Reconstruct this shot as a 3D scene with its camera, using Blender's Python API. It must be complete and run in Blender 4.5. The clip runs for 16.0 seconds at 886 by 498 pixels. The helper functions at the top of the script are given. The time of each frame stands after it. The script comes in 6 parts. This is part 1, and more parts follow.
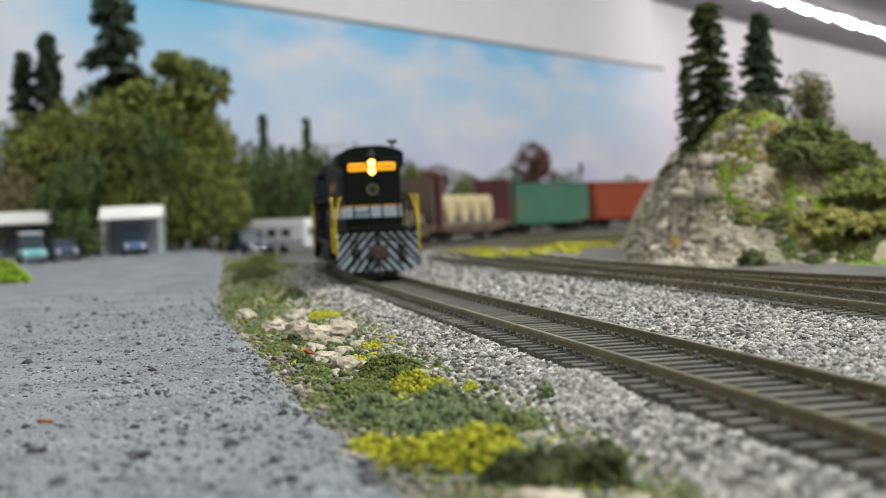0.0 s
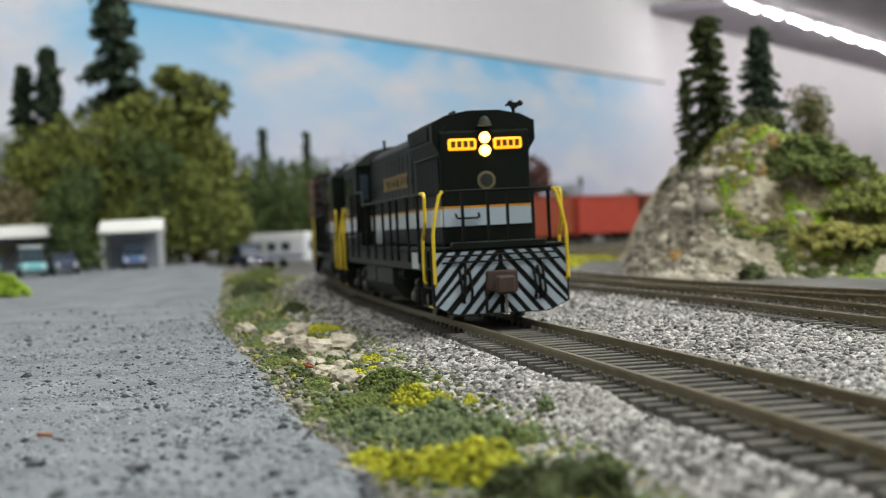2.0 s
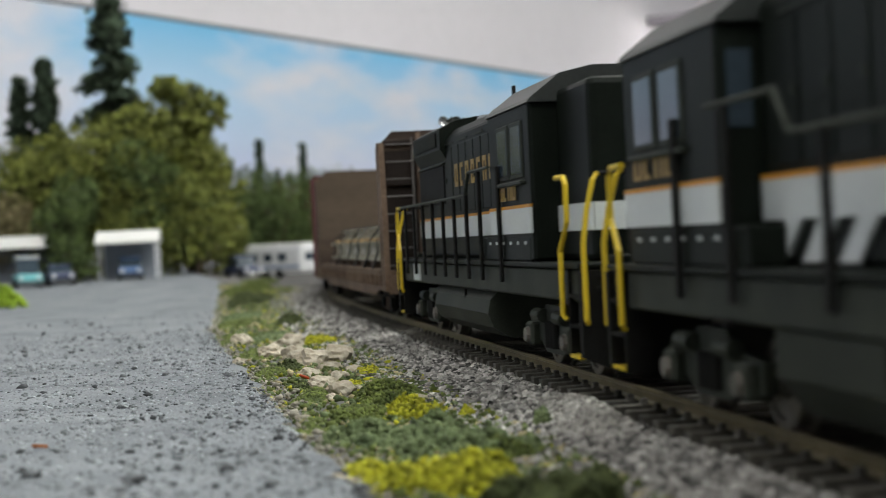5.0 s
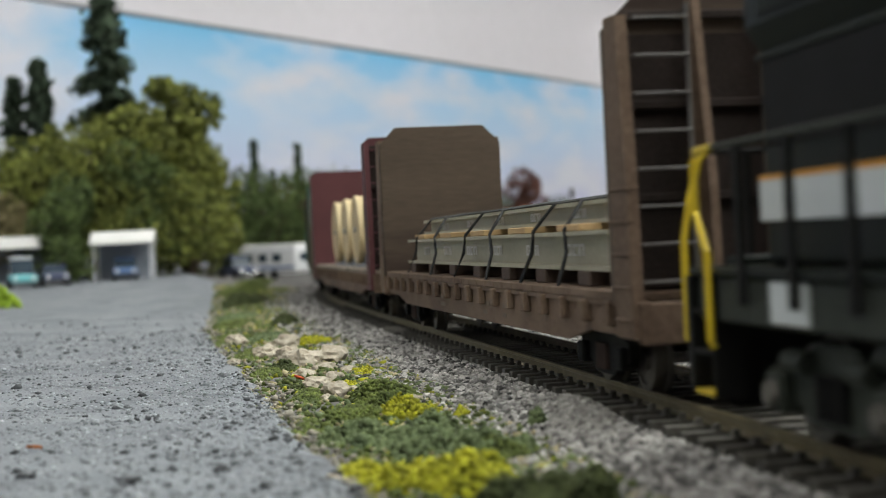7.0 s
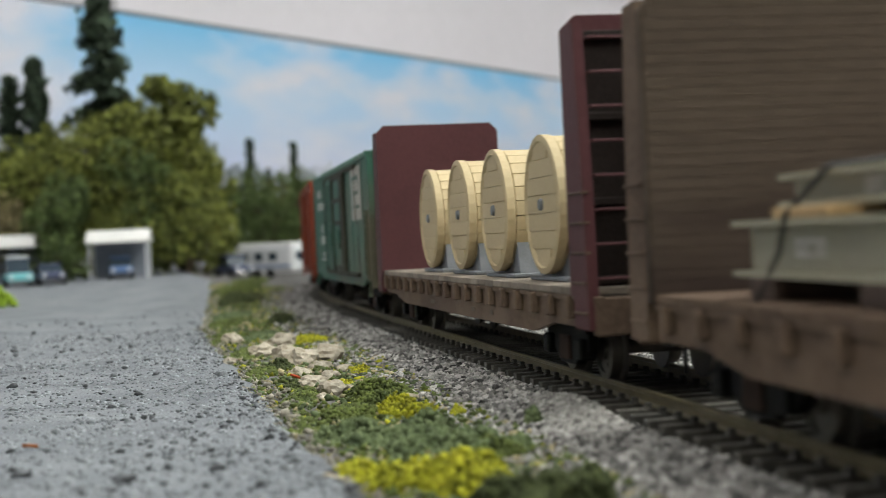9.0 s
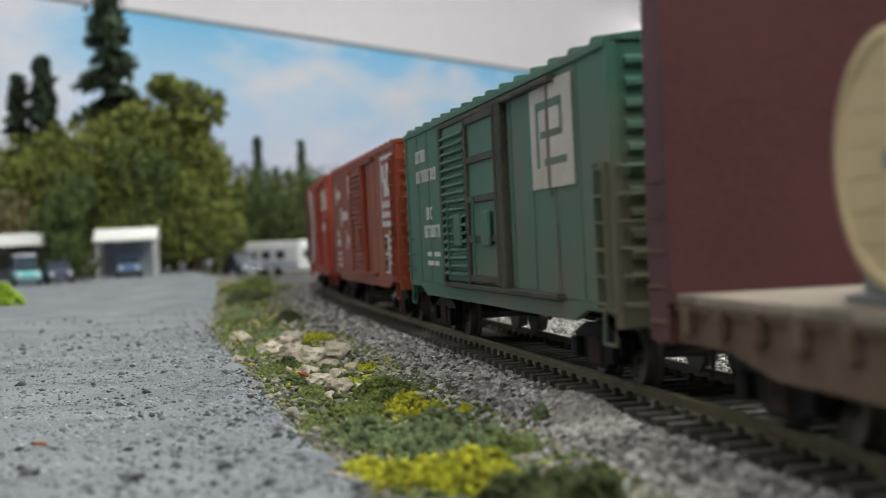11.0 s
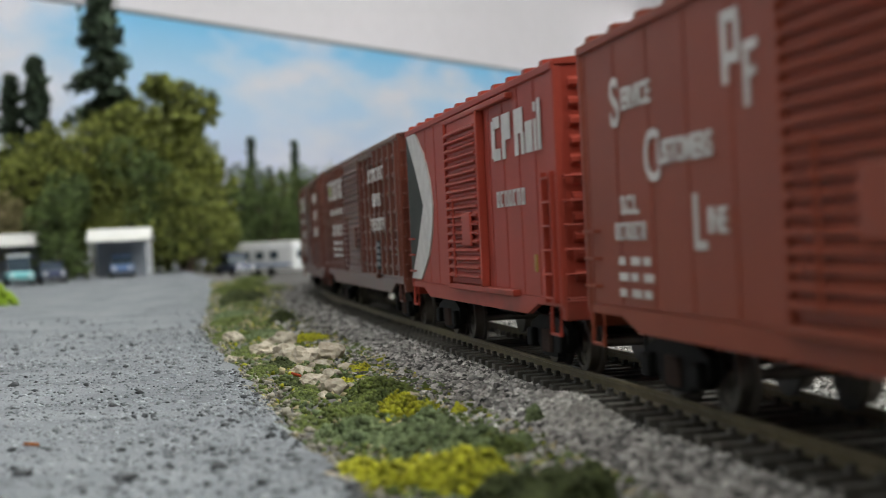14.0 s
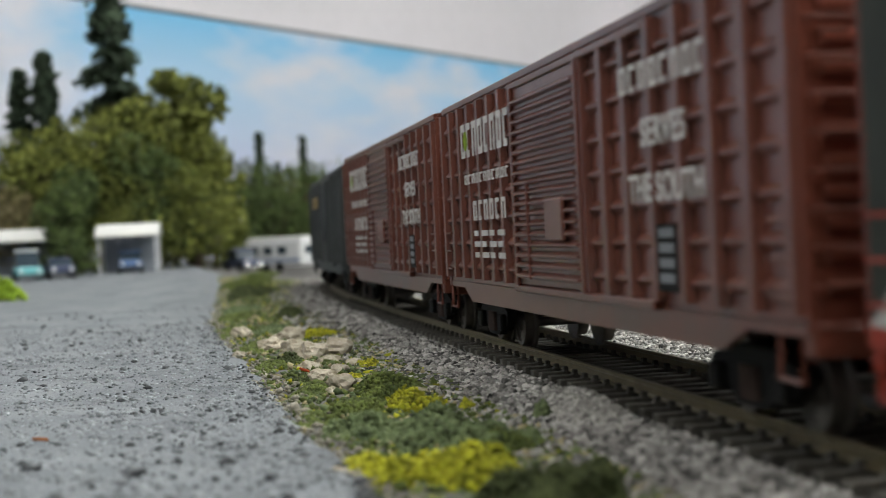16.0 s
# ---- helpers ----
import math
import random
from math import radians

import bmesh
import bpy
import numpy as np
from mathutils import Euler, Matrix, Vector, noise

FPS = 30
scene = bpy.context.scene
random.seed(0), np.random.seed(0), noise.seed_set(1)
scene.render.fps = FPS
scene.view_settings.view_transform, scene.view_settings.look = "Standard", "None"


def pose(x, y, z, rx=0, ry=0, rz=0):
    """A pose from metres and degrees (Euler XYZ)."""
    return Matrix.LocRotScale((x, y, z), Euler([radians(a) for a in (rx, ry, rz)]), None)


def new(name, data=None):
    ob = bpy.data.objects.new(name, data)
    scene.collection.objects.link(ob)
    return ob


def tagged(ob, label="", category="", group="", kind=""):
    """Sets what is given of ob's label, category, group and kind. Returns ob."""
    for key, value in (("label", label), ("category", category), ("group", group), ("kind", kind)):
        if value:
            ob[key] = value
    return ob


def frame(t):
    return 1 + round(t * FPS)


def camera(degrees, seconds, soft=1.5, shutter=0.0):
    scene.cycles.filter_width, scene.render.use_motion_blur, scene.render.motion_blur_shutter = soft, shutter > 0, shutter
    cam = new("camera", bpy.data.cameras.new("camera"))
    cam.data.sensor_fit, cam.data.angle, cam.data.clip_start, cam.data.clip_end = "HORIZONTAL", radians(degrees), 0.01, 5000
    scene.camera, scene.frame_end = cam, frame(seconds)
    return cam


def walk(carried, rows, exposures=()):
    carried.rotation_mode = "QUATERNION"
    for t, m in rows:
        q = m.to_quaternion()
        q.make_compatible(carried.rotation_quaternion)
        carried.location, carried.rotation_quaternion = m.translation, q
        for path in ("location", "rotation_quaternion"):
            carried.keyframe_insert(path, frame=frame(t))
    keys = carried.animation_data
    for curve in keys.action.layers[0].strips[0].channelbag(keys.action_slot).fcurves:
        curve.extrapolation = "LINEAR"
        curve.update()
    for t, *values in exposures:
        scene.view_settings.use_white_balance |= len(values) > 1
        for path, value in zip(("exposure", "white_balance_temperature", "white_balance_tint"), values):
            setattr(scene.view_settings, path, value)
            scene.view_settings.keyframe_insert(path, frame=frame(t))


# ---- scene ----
# A model railway in HO scale; lengths below are in millimetres and mm() turns them into metres.
K = 0.001
EYE_Z = 24.295
FOCAL = 2600.0
ROLL = 2.763


def aim(dx, dy):
    """The camera at the origin, panned and tilted by picture offsets."""
    pan = math.degrees(math.atan2(dx + 2.9, FOCAL))
    tilt = math.degrees(math.atan2(dy - 60.6, FOCAL))
    return (Matrix.Translation((0, 0, EYE_Z * K)) @ pose(0, 0, 0, 0, 0, pan) @ pose(0, 0, 0, 90 + tilt)
            @ pose(0, 0, 0, 0, 0, -ROLL))


cam = camera(2 * math.degrees(math.atan(784 / FOCAL)), 16.0, soft=0.6, shutter=0.4)
cam.data.dof.use_dof = True
cam.data.dof.focus_distance = 0.3
cam.data.dof.aperture_fstop = 31.5
cam.data.dof.aperture_blades = 0
PATH = [(0.0, 0, 0), (0.5, 0, 6.5), (1.0, -1, 13), (1.5, -1.5, 19), (2.0, -1.5, 24), (2.5, -1.0, 28.5), (3.0, -1, 32.5),
        (3.5, -2, 38), (4.0, -7, 41.5), (5.0, -9, 43), (6.0, -8.5, 43), (6.5, -8.5, 43), (7.0, -18, 43.5), (7.5, -31, 43),
        (8.0, -33, 43), (8.5, -29, 42.5), (9.0, -25, 41), (10.0, -17, 39.5), (11.0, -11.5, 38.5), (11.5, -10, 38.5),
        (12.0, -8.5, 39), (12.5, -8.5, 39.5), (13.0, -12, 39.5), (13.5, -20.5, 39), (14.0, -23, 38.5), (14.5, -18, 37),
        (15.0, -13.5, 35), (15.5, -10, 32.5), (16.0, -8.5, 31)]
walk(cam, [(t, aim(dx, dy)) for t, dx, dy in PATH], exposures=[(0, 0.0), (16.0, 0.0)])

# ---- light ----
world = bpy.data.worlds.new("room_air")
scene.world = world
world.use_nodes = True
world.node_tree.nodes["Background"].inputs[0].default_value = (0.85, 0.87, 0.95, 1)
world.node_tree.nodes["Background"].inputs[1].default_value = 0.0


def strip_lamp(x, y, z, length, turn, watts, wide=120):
    data = bpy.data.lights.new("added_tube_light", "AREA")
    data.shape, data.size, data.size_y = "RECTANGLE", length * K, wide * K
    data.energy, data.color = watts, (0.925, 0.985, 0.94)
    ob = new("added_tube_light", data)
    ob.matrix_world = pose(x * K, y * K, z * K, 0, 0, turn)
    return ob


# Ceiling lights added out of view: distance along the backdrop wall, distance towards it, watts.
# The last two, on the wall side, only fill the train's dark roadside faces.
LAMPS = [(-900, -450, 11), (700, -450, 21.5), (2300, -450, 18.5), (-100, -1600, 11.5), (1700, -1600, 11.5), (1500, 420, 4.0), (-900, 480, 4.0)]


# ---- materials ----
def shader(name):
    m = bpy.data.materials.new(name)
    m.use_nodes = True
    nt = m.node_tree
    return m, nt, nt.nodes["Principled BSDF"]


def mat(name, c1, c2=None, rough=0.7, metal=0.0, scale=400.0, fine=3000.0, bump=0.25, spots=None, spot_at=0.62, rand=0.0,
        island=False, emit=0.0, spec=0.4, stretch=(1, 1, 1), depth=0.0004):
    """Two scales of colour variation, grain relief, and optional stains; scales per metre of the object's own space."""
    m, nt, b = shader(name)
    N, L = nt.nodes.new, nt.links.new
    c2 = c2 or tuple(v * 0.72 for v in c1)
    tc = N("ShaderNodeTexCoord")
    mp = N("ShaderNodeMapping")
    mp.inputs["Scale"].default_value = stretch
    L(tc.outputs["Object"], mp.inputs[0])
    n1, n2 = N("ShaderNodeTexNoise"), N("ShaderNodeTexNoise")
    for n, s, d in ((n1, scale, 3), (n2, fine, 4)):
        n.inputs["Scale"].default_value, n.inputs["Detail"].default_value = s, d
        L(mp.outputs[0], n.inputs["Vector"])
    add = N("ShaderNodeMath")
    add.operation = "MULTIPLY_ADD"
    L(n2.outputs[0], add.inputs[0])
    add.inputs[1].default_value = 0.6
    L(n1.outputs[0], add.inputs[2])
    ramp = N("ShaderNodeMapRange")
    ramp.inputs[1].default_value, ramp.inputs[2].default_value = 0.55, 1.05
    L(add.outputs[0], ramp.inputs[0])
    mix = N("ShaderNodeMix")
    mix.data_type = "RGBA"
    mix.inputs[6].default_value, mix.inputs[7].default_value = (*c2, 1), (*c1, 1)
    L(ramp.outputs[0], mix.inputs[0])
    out = mix.outputs[2]
    if spots:
        n3 = N("ShaderNodeTexNoise")
        n3.inputs["Scale"].default_value, n3.inputs["Detail"].default_value = scale * 0.8, 6
        L(mp.outputs[0], n3.inputs["Vector"])
        mr = N("ShaderNodeMapRange")
        mr.inputs[1].default_value, mr.inputs[2].default_value = spot_at, spot_at + 0.12
        L(n3.outputs[0], mr.inputs[0])
        mx = N("ShaderNodeMix")
        mx.data_type = "RGBA"
        mx.inputs[7].default_value = (*spots, 1)
        L(mr.outputs[0], mx.inputs[0])
        L(out, mx.inputs[6])
        out = mx.outputs[2]
    if rand:
        src = N("ShaderNodeNewGeometry").outputs["Random Per Island"] if island else N("ShaderNodeObjectInfo").outputs["Random"]
        hs = N("ShaderNodeHueSaturation")
        mr = N("ShaderNodeMapRange")
        mr.inputs[3].default_value, mr.inputs[4].default_value = 1 - rand, 1 + rand
        L(src, mr.inputs[0])
        L(mr.outputs[0], hs.inputs["Value"])
        L(out, hs.inputs["Color"])
        out = hs.outputs[0]
    L(out, b.inputs["Base Color"])
    b.inputs["Roughness"].default_value, b.inputs["Metallic"].default_value = rough, metal
    b.inputs["Specular IOR Level"].default_value = spec
    if bump:
        bp = N("ShaderNodeBump")
        bp.inputs["Strength"].default_value, bp.inputs["Distance"].default_value = bump, depth
        L(n2.outputs[0], bp.inputs["Height"])
        L(bp.outputs[0], b.inputs["Normal"])
    if emit:
        L(out, b.inputs["Emission Color"])
        b.inputs["Emission Strength"].default_value = emit
    return m


def glow(name, c, strength):
    m, nt, b = shader(name)
    b.inputs["Base Color"].default_value = (*c, 1)
    b.inputs["Emission Color"].default_value, b.inputs["Emission Strength"].default_value = (*c, 1), strength
    return m


# ---- mesh tools (millimetres) ----
class Geo:
    """Collects vertices and faces of one mesh."""

    def __init__(self):
        self.v, self.f = [], []

    def add(self, verts, faces):
        n = len(self.v)
        self.v.extend(verts)
        self.f.extend([tuple(i + n for i in f) for f in faces])
        return self

    def box(self, x0, x1, y0, y1, z0, z1, c=0.0):
        if x0 > x1: x0, x1 = x1, x0
        if y0 > y1: y0, y1 = y1, y0
        if z0 > z1: z0, z1 = z1, z0
        if c <= 0:
            v = [(x, y, z) for x in (x0, x1) for y in (y0, y1) for z in (z0, z1)]
            return self.add(v, [(0, 1, 3, 2), (4, 6, 7, 5), (0, 4, 5, 1), (2, 3, 7, 6), (0, 2, 6, 4), (1, 5, 7, 3)])
        bm = bmesh.new()
        bmesh.ops.create_cube(bm, size=1)
        for p in bm.verts:
            p.co = Vector(((x0 + x1) / 2 + p.co.x * (x1 - x0), (y0 + y1) / 2 + p.co.y * (y1 - y0),
                           (z0 + z1) / 2 + p.co.z * (z1 - z0)))
        bmesh.ops.bevel(bm, geom=bm.edges[:], offset=c, segments=2 if c > 0.6 else 1, affect="EDGES", profile=0.5)
        return self.bm(bm)

    def bm(self, bm, m=None):
        bm.verts.index_update()
        v = [tuple(m @ p.co if m else p.co) for p in bm.verts]
        self.add(v, [tuple(p.index for p in f.verts) for f in bm.faces])
        bm.free()
        return self

    def prism(self, poly, axis, a, b):
        """A closed polygon pulled along an axis: 'x' takes (y, z), 'y' takes (x, z), 'z' takes (x, y)."""
        put = {"x": lambda p, t: (t, p[0], p[1]), "y": lambda p, t: (p[0], t, p[1]), "z": lambda p, t: (p[0], p[1], t)}[axis]
        n = len(poly)
        v = [put(p, a) for p in poly] + [put(p, b) for p in poly]
        f = [tuple(range(n))[::-1], tuple(range(n, 2 * n))]
        f += [(i, (i + 1) % n, n + (i + 1) % n, n + i) for i in range(n)]
        return self.add(v, f)

    def tube(self, pts, r, seg=8):
        """A round bar through points."""
        pts = [Vector(p) for p in pts]
        rings, base = [], len(self.v)
        for i, p in enumerate(pts):
            d = (pts[min(i + 1, len(pts) - 1)] - pts[max(i - 1, 0)]).normalized()
            side = d.cross(Vector((0, 0, 1)) if abs(d.z) < 0.9 else Vector((1, 0, 0))).normalized()
            up = side.cross(d)
            for k in range(seg):
                a = 2 * math.pi * k / seg
                self.v.append(tuple(p + side * (math.cos(a) * r) + up * (math.sin(a) * r)))
        for i in range(len(pts) - 1):
            for k in range(seg):
                q = base + i * seg
                self.f.append((q + k, q + (k + 1) % seg, q + seg + (k + 1) % seg, q + seg + k))
        self.f.append(tuple(base + k for k in range(seg))[::-1])
        self.f.append(tuple(base + (len(pts) - 1) * seg + k for k in range(seg)))
        return self

    def lathe(self, prof, centre, axis="z", seg=20):
        """A profile of (radius, height) turned round an axis through centre."""
        base, n = len(self.v), len(prof)
        for r, h in prof:
            for k in range(seg):
                a = 2 * math.pi * k / seg
                p = (r * math.cos(a), r * math.sin(a), h)
                p = {"z": p, "y": (p[0], p[2], p[1]), "x": (p[2], p[0], p[1])}[axis]
                self.v.append((p[0] + centre[0], p[1] + centre[1], p[2] + centre[2]))
        for i in range(n - 1):
            for k in range(seg):
                q = base + i * seg
                self.f.append((q + k, q + (k + 1) % seg, q + seg + (k + 1) % seg, q + seg + k))
        self.f.append(tuple(base + k for k in range(seg))[::-1])
        self.f.append(tuple(base + (n - 1) * seg + k for k in range(seg)))
        return self

    def mesh(self, name, material, smooth=False):
        me = bpy.data.meshes.new(name)
        me.from_pydata([(x * K, y * K, z * K) for x, y, z in self.v], [], self.f)
        bm = bmesh.new()
        bm.from_mesh(me)
        bmesh.ops.recalc_face_normals(bm, faces=bm.faces)
        bm.to_mesh(me)
        bm.free()
        if smooth:
            me.shade_smooth()
        me.materials.append(material)
        return me


def part(name, geo, material, parent=None, label="", at=None, smooth=False):
    """One mesh object of its own, under a thing or a part."""
    data = geo if isinstance(geo, bpy.types.Mesh) else geo.mesh(name, material, smooth)
    ob = new(name, data)
    if parent:
        ob.parent = parent
    if at:
        ob.matrix_basis = pose(at[0] * K, at[1] * K, at[2] * K, *at[3:])
    if label:
        ob["label"] = label
    return ob


def raw(name, verts, faces, material, smooth=False):
    """A mesh from arrays, in millimetres."""
    me = bpy.data.meshes.new(name)
    v = np.asarray(verts, dtype=np.float32) * K
    f = np.asarray(faces, dtype=np.int32)
    n, k = f.shape
    me.vertices.add(len(v))
    me.vertices.foreach_set("co", v.ravel())
    me.loops.add(n * k)
    me.loops.foreach_set("vertex_index", f.ravel())
    me.polygons.add(n)
    me.polygons.foreach_set("loop_start", np.arange(0, n * k, k, dtype=np.int32))
    me.update(calc_edges=True)
    me.validate()
    if smooth:
        me.shade_smooth()
    me.materials.append(material)
    return me


def bits(centres, sizes, rng, shape="stone", squash=0.75):
    """Many small crumbs, each an uneven block at a centre, turned at random; returns vertices and faces."""
    if shape == "stone":
        base = np.array([(x, y, z) for x in (-1, 1) for y in (-1, 1) for z in (-1, 1)], float)
        faces = np.array([(0, 1, 3, 2), (4, 6, 7, 5), (0, 4, 5, 1), (2, 3, 7, 6), (0, 2, 6, 4), (1, 5, 7, 3)])
        base *= 0.42
    elif shape == "leaf":
        base = np.array([(-1, 0, 0.0), (0, -0.55, 0.25), (1, 0, 0.0), (0, 0.55, 0.25)], float) * 0.6
        faces = np.array([(0, 1, 2, 3)])
    else:
        base = np.array([(1, 0, 0), (-1, 0, 0), (0, 1, 0), (0, -1, 0), (0, 0, 1), (0, 0, -1)], float) * 0.6
        faces = np.array([(0, 2, 4), (2, 1, 4), (1, 3, 4), (3, 0, 4), (2, 0, 5), (1, 2, 5), (3, 1, 5), (0, 3, 5)])
    n, k = len(centres), len(base)
    q = rng.normal(size=(n, 4))
    q /= np.linalg.norm(q, axis=1)[:, None]
    w, x, y, z = q.T
    R = np.stack([1 - 2 * (y * y + z * z), 2 * (x * y - z * w), 2 * (x * z + y * w), 2 * (x * y + z * w), 1 - 2 * (x * x + z * z),
                  2 * (y * z - x * w), 2 * (x * z - y * w), 2 * (y * z + x * w), 1 - 2 * (x * x + y * y)], 1).reshape(n, 3, 3)
    v = base[None] * (1 + rng.uniform(-0.38, 0.38, (n, k, 3))) * rng.uniform(0.65, 1.3, (n, 1, 3))
    v = np.einsum("nij,nkj->nki", R, v) * np.asarray(sizes)[:, None, None]
    v[:, :, 2] *= squash
    v += np.asarray(centres)[:, None, :]
    f = faces[None] + (np.arange(n) * k)[:, None, None]
    return v.reshape(-1, 3), f.reshape(-1, faces.shape[1])


# ---- the main line's course ----
COURSE_START = (47.684, 178.56, 1.74186)


def curvature(s):
    """Turn of the main line per 400 mm: straight far behind the camera, an S through the view, a long right bend beyond."""
    u = s / 400
    if s < -400:
        return 0.0
    if u < 0:
        return 0.02064 - 0.27328 * max(u, -0.6)
    if u < 1.5:
        return 0.02064 + 0.00832 * u - 0.0986 * u * u
    return 0.14512 - 0.30553 * u + 0.05049 * u * u


def course_table():
    """Centre of the main line and its bearing every 20 mm along it, growing away from the camera."""
    step, out = 5.0, {0: COURSE_START}
    for way, last in ((1, 2800), (-1, -2200)):
        x, y, a = COURSE_START
        for i in range(int(abs(last) / step)):
            bend = way * curvature(way * (i + 0.5) * step) * step / 400
            x += way * math.cos(a + bend / 2) * step
            y += way * math.sin(a + bend / 2) * step
            a += bend
            out[way * (i + 1)] = (x, y, a)
    return [out[4 * i] for i in range(-110, 141)]


COURSE_TABLE = course_table()


def along(s):
    i = min(max((s + 2200) / 20, 0), 249.999)
    j, f = int(i), i - int(i)
    a, b = COURSE_TABLE[j], COURSE_TABLE[j + 1]
    return tuple(a[k] + (b[k] - a[k]) * f for k in range(3))


# ---- materials in use ----
RNG = np.random.default_rng(7)
SOIL = mat("soil", (0.17, 0.16, 0.15), (0.07, 0.066, 0.062), rough=0.95, scale=60, fine=900, bump=0.6)
ROAD = mat("road_grit", (0.255, 0.27, 0.29), (0.15, 0.16, 0.175), rough=0.95, scale=45, fine=1500, bump=1.0, spots=(0.13, 0.135, 0.15),
           spot_at=0.6, depth=0.0006)
SAND = mat("sand_grit", (0.36, 0.33, 0.27), (0.22, 0.2, 0.165), rough=0.95, scale=300, fine=3000, rand=0.4, island=True)
GRAIN = mat("road_grain", (0.33, 0.345, 0.365), (0.145, 0.155, 0.165), rough=0.95, scale=300, fine=3000, rand=0.6, island=True)
CRUMB = mat("road_crumb", (0.15, 0.155, 0.165), (0.06, 0.062, 0.067), rough=0.95, scale=600, fine=3000, rand=0.6, island=True)
STONE = mat("ballast_stone", (0.41, 0.39, 0.37), (0.135, 0.125, 0.116), rough=0.85, scale=500, fine=3000, rand=0.9, island=True)
PALE_STONE = mat("pale_stone", (0.42, 0.4, 0.37), (0.22, 0.205, 0.19), rough=0.9, scale=500, fine=3000, rand=0.5, island=True)
RAIL = mat("rail_steel", (0.27, 0.22, 0.125), (0.14, 0.115, 0.062), rough=0.32, metal=0.45, scale=300, fine=4000, bump=0.1)
TIE = mat("tie_plastic", (0.13, 0.12, 0.1), (0.055, 0.05, 0.043), rough=0.65, scale=700, fine=4000, rand=0.3)
WALL = mat("wall_paint", (0.72, 0.69, 0.73), (0.66, 0.635, 0.67), rough=0.9, scale=2, fine=60, bump=0.05)
# Grey for the unseen walls and ceiling, set to lessen their bounced light.
LOW_BOUNCE_GREY = mat("low_bounce_grey", (0.47, 0.47, 0.48), (0.41, 0.41, 0.42), rough=0.9, scale=2, fine=60, bump=0.05)
DECK = mat("deck_underside", (0.34, 0.31, 0.34), (0.27, 0.25, 0.28), rough=0.85, scale=4, fine=80, bump=0.1)
FLOOR = mat("floor_vinyl", (0.35, 0.33, 0.3), (0.27, 0.25, 0.23), rough=0.5, scale=3, fine=50, bump=0.05)
HILL = mat("hill_rock", (0.46, 0.4, 0.3), (0.2, 0.18, 0.12), rough=0.95, scale=30, fine=300, bump=0.8, depth=0.002)
ROCK = mat("pale_rock", (0.56, 0.5, 0.41), (0.3, 0.25, 0.18), rough=0.9, scale=250, fine=1500, spots=(0.25, 0.17, 0.08), spot_at=0.66, rand=0.2)
LED = glow("led_light", (1.0, 0.97, 0.92), 12.0)
STRIP_LED = glow("strip_led", (1.0, 0.98, 0.95), 260.0)
YELLOW_TURF = mat("yellow_turf", (0.42, 0.4, 0.02), (0.2, 0.21, 0.012), rough=0.95, scale=200, fine=2000, rand=0.55, island=True)
GREEN_TURF = mat("green_turf", (0.14, 0.17, 0.04), (0.05, 0.068, 0.016), rough=0.95, scale=200, fine=2000, rand=0.45, island=True)
GREY_TURF = mat("grey_green_turf", (0.17, 0.21, 0.095), (0.065, 0.09, 0.04), rough=0.95, scale=200, fine=2000, rand=0.4, island=True)
DARK_TURF = mat("dark_turf", (0.075, 0.09, 0.03), (0.035, 0.045, 0.015), rough=0.95, scale=200, fine=2000, rand=0.4, island=True)
RUST_TURF = mat("rust_turf", (0.4, 0.25, 0.09), (0.26, 0.16, 0.05), rough=0.95, scale=200, fine=2000, rand=0.4, island=True)
STRAW = mat("straw_turf", (0.4, 0.34, 0.2), (0.26, 0.22, 0.125), rough=0.95, scale=200, fine=2000, rand=0.35, island=True)
LIME_TURF = mat("lime_turf", (0.3, 0.42, 0.03), (0.18, 0.28, 0.02), rough=0.95, scale=200, fine=2000, rand=0.35, island=True)
LEAF_A = mat("leaf_olive", (0.25, 0.27, 0.055), (0.07, 0.085, 0.02), rough=0.9, scale=60, fine=400, rand=0.5, island=True)
LEAF_B = mat("leaf_deep", (0.13, 0.175, 0.05), (0.045, 0.07, 0.022), rough=0.9, scale=60, fine=400, rand=0.5, island=True)
LEAF_C = mat("leaf_dry", (0.32, 0.27, 0.14), (0.18, 0.15, 0.07), rough=0.9, scale=60, fine=400, rand=0.4, island=True)
LEAF_D = mat("leaf_rust", (0.16, 0.055, 0.03), (0.08, 0.03, 0.02), rough=0.9, scale=60, fine=400, rand=0.4, island=True)
NEEDLE = mat("needles", (0.07, 0.1, 0.06), (0.03, 0.048, 0.03), rough=0.9, scale=60, fine=400, rand=0.5, island=True)
NEEDLE_B = mat("needles_green", (0.09, 0.11, 0.035), (0.04, 0.055, 0.02), rough=0.9, scale=60, fine=400, rand=0.5, island=True)
BARK = mat("bark", (0.14, 0.1, 0.07), (0.07, 0.05, 0.035), rough=0.95, scale=150, fine=900)


def sheet(name, xs, ys, height, material, smooth=True, limit=None):
    """A ground sheet over a grid of x and y with a height at each."""
    X, Y = np.meshgrid(np.asarray(xs, float), np.asarray(ys, float))
    Z = height(X, Y)
    if limit:
        X, Y = limit(X, Y)
    v = np.stack([X, Y, Z], -1).reshape(-1, 3)
    n, m = X.shape
    i = np.arange(n * m).reshape(n, m)
    f = np.stack([i[:-1, :-1], i[:-1, 1:], i[1:, 1:], i[1:, :-1]], -1).reshape(-1, 4)
    return raw(name, v, f, material, smooth)


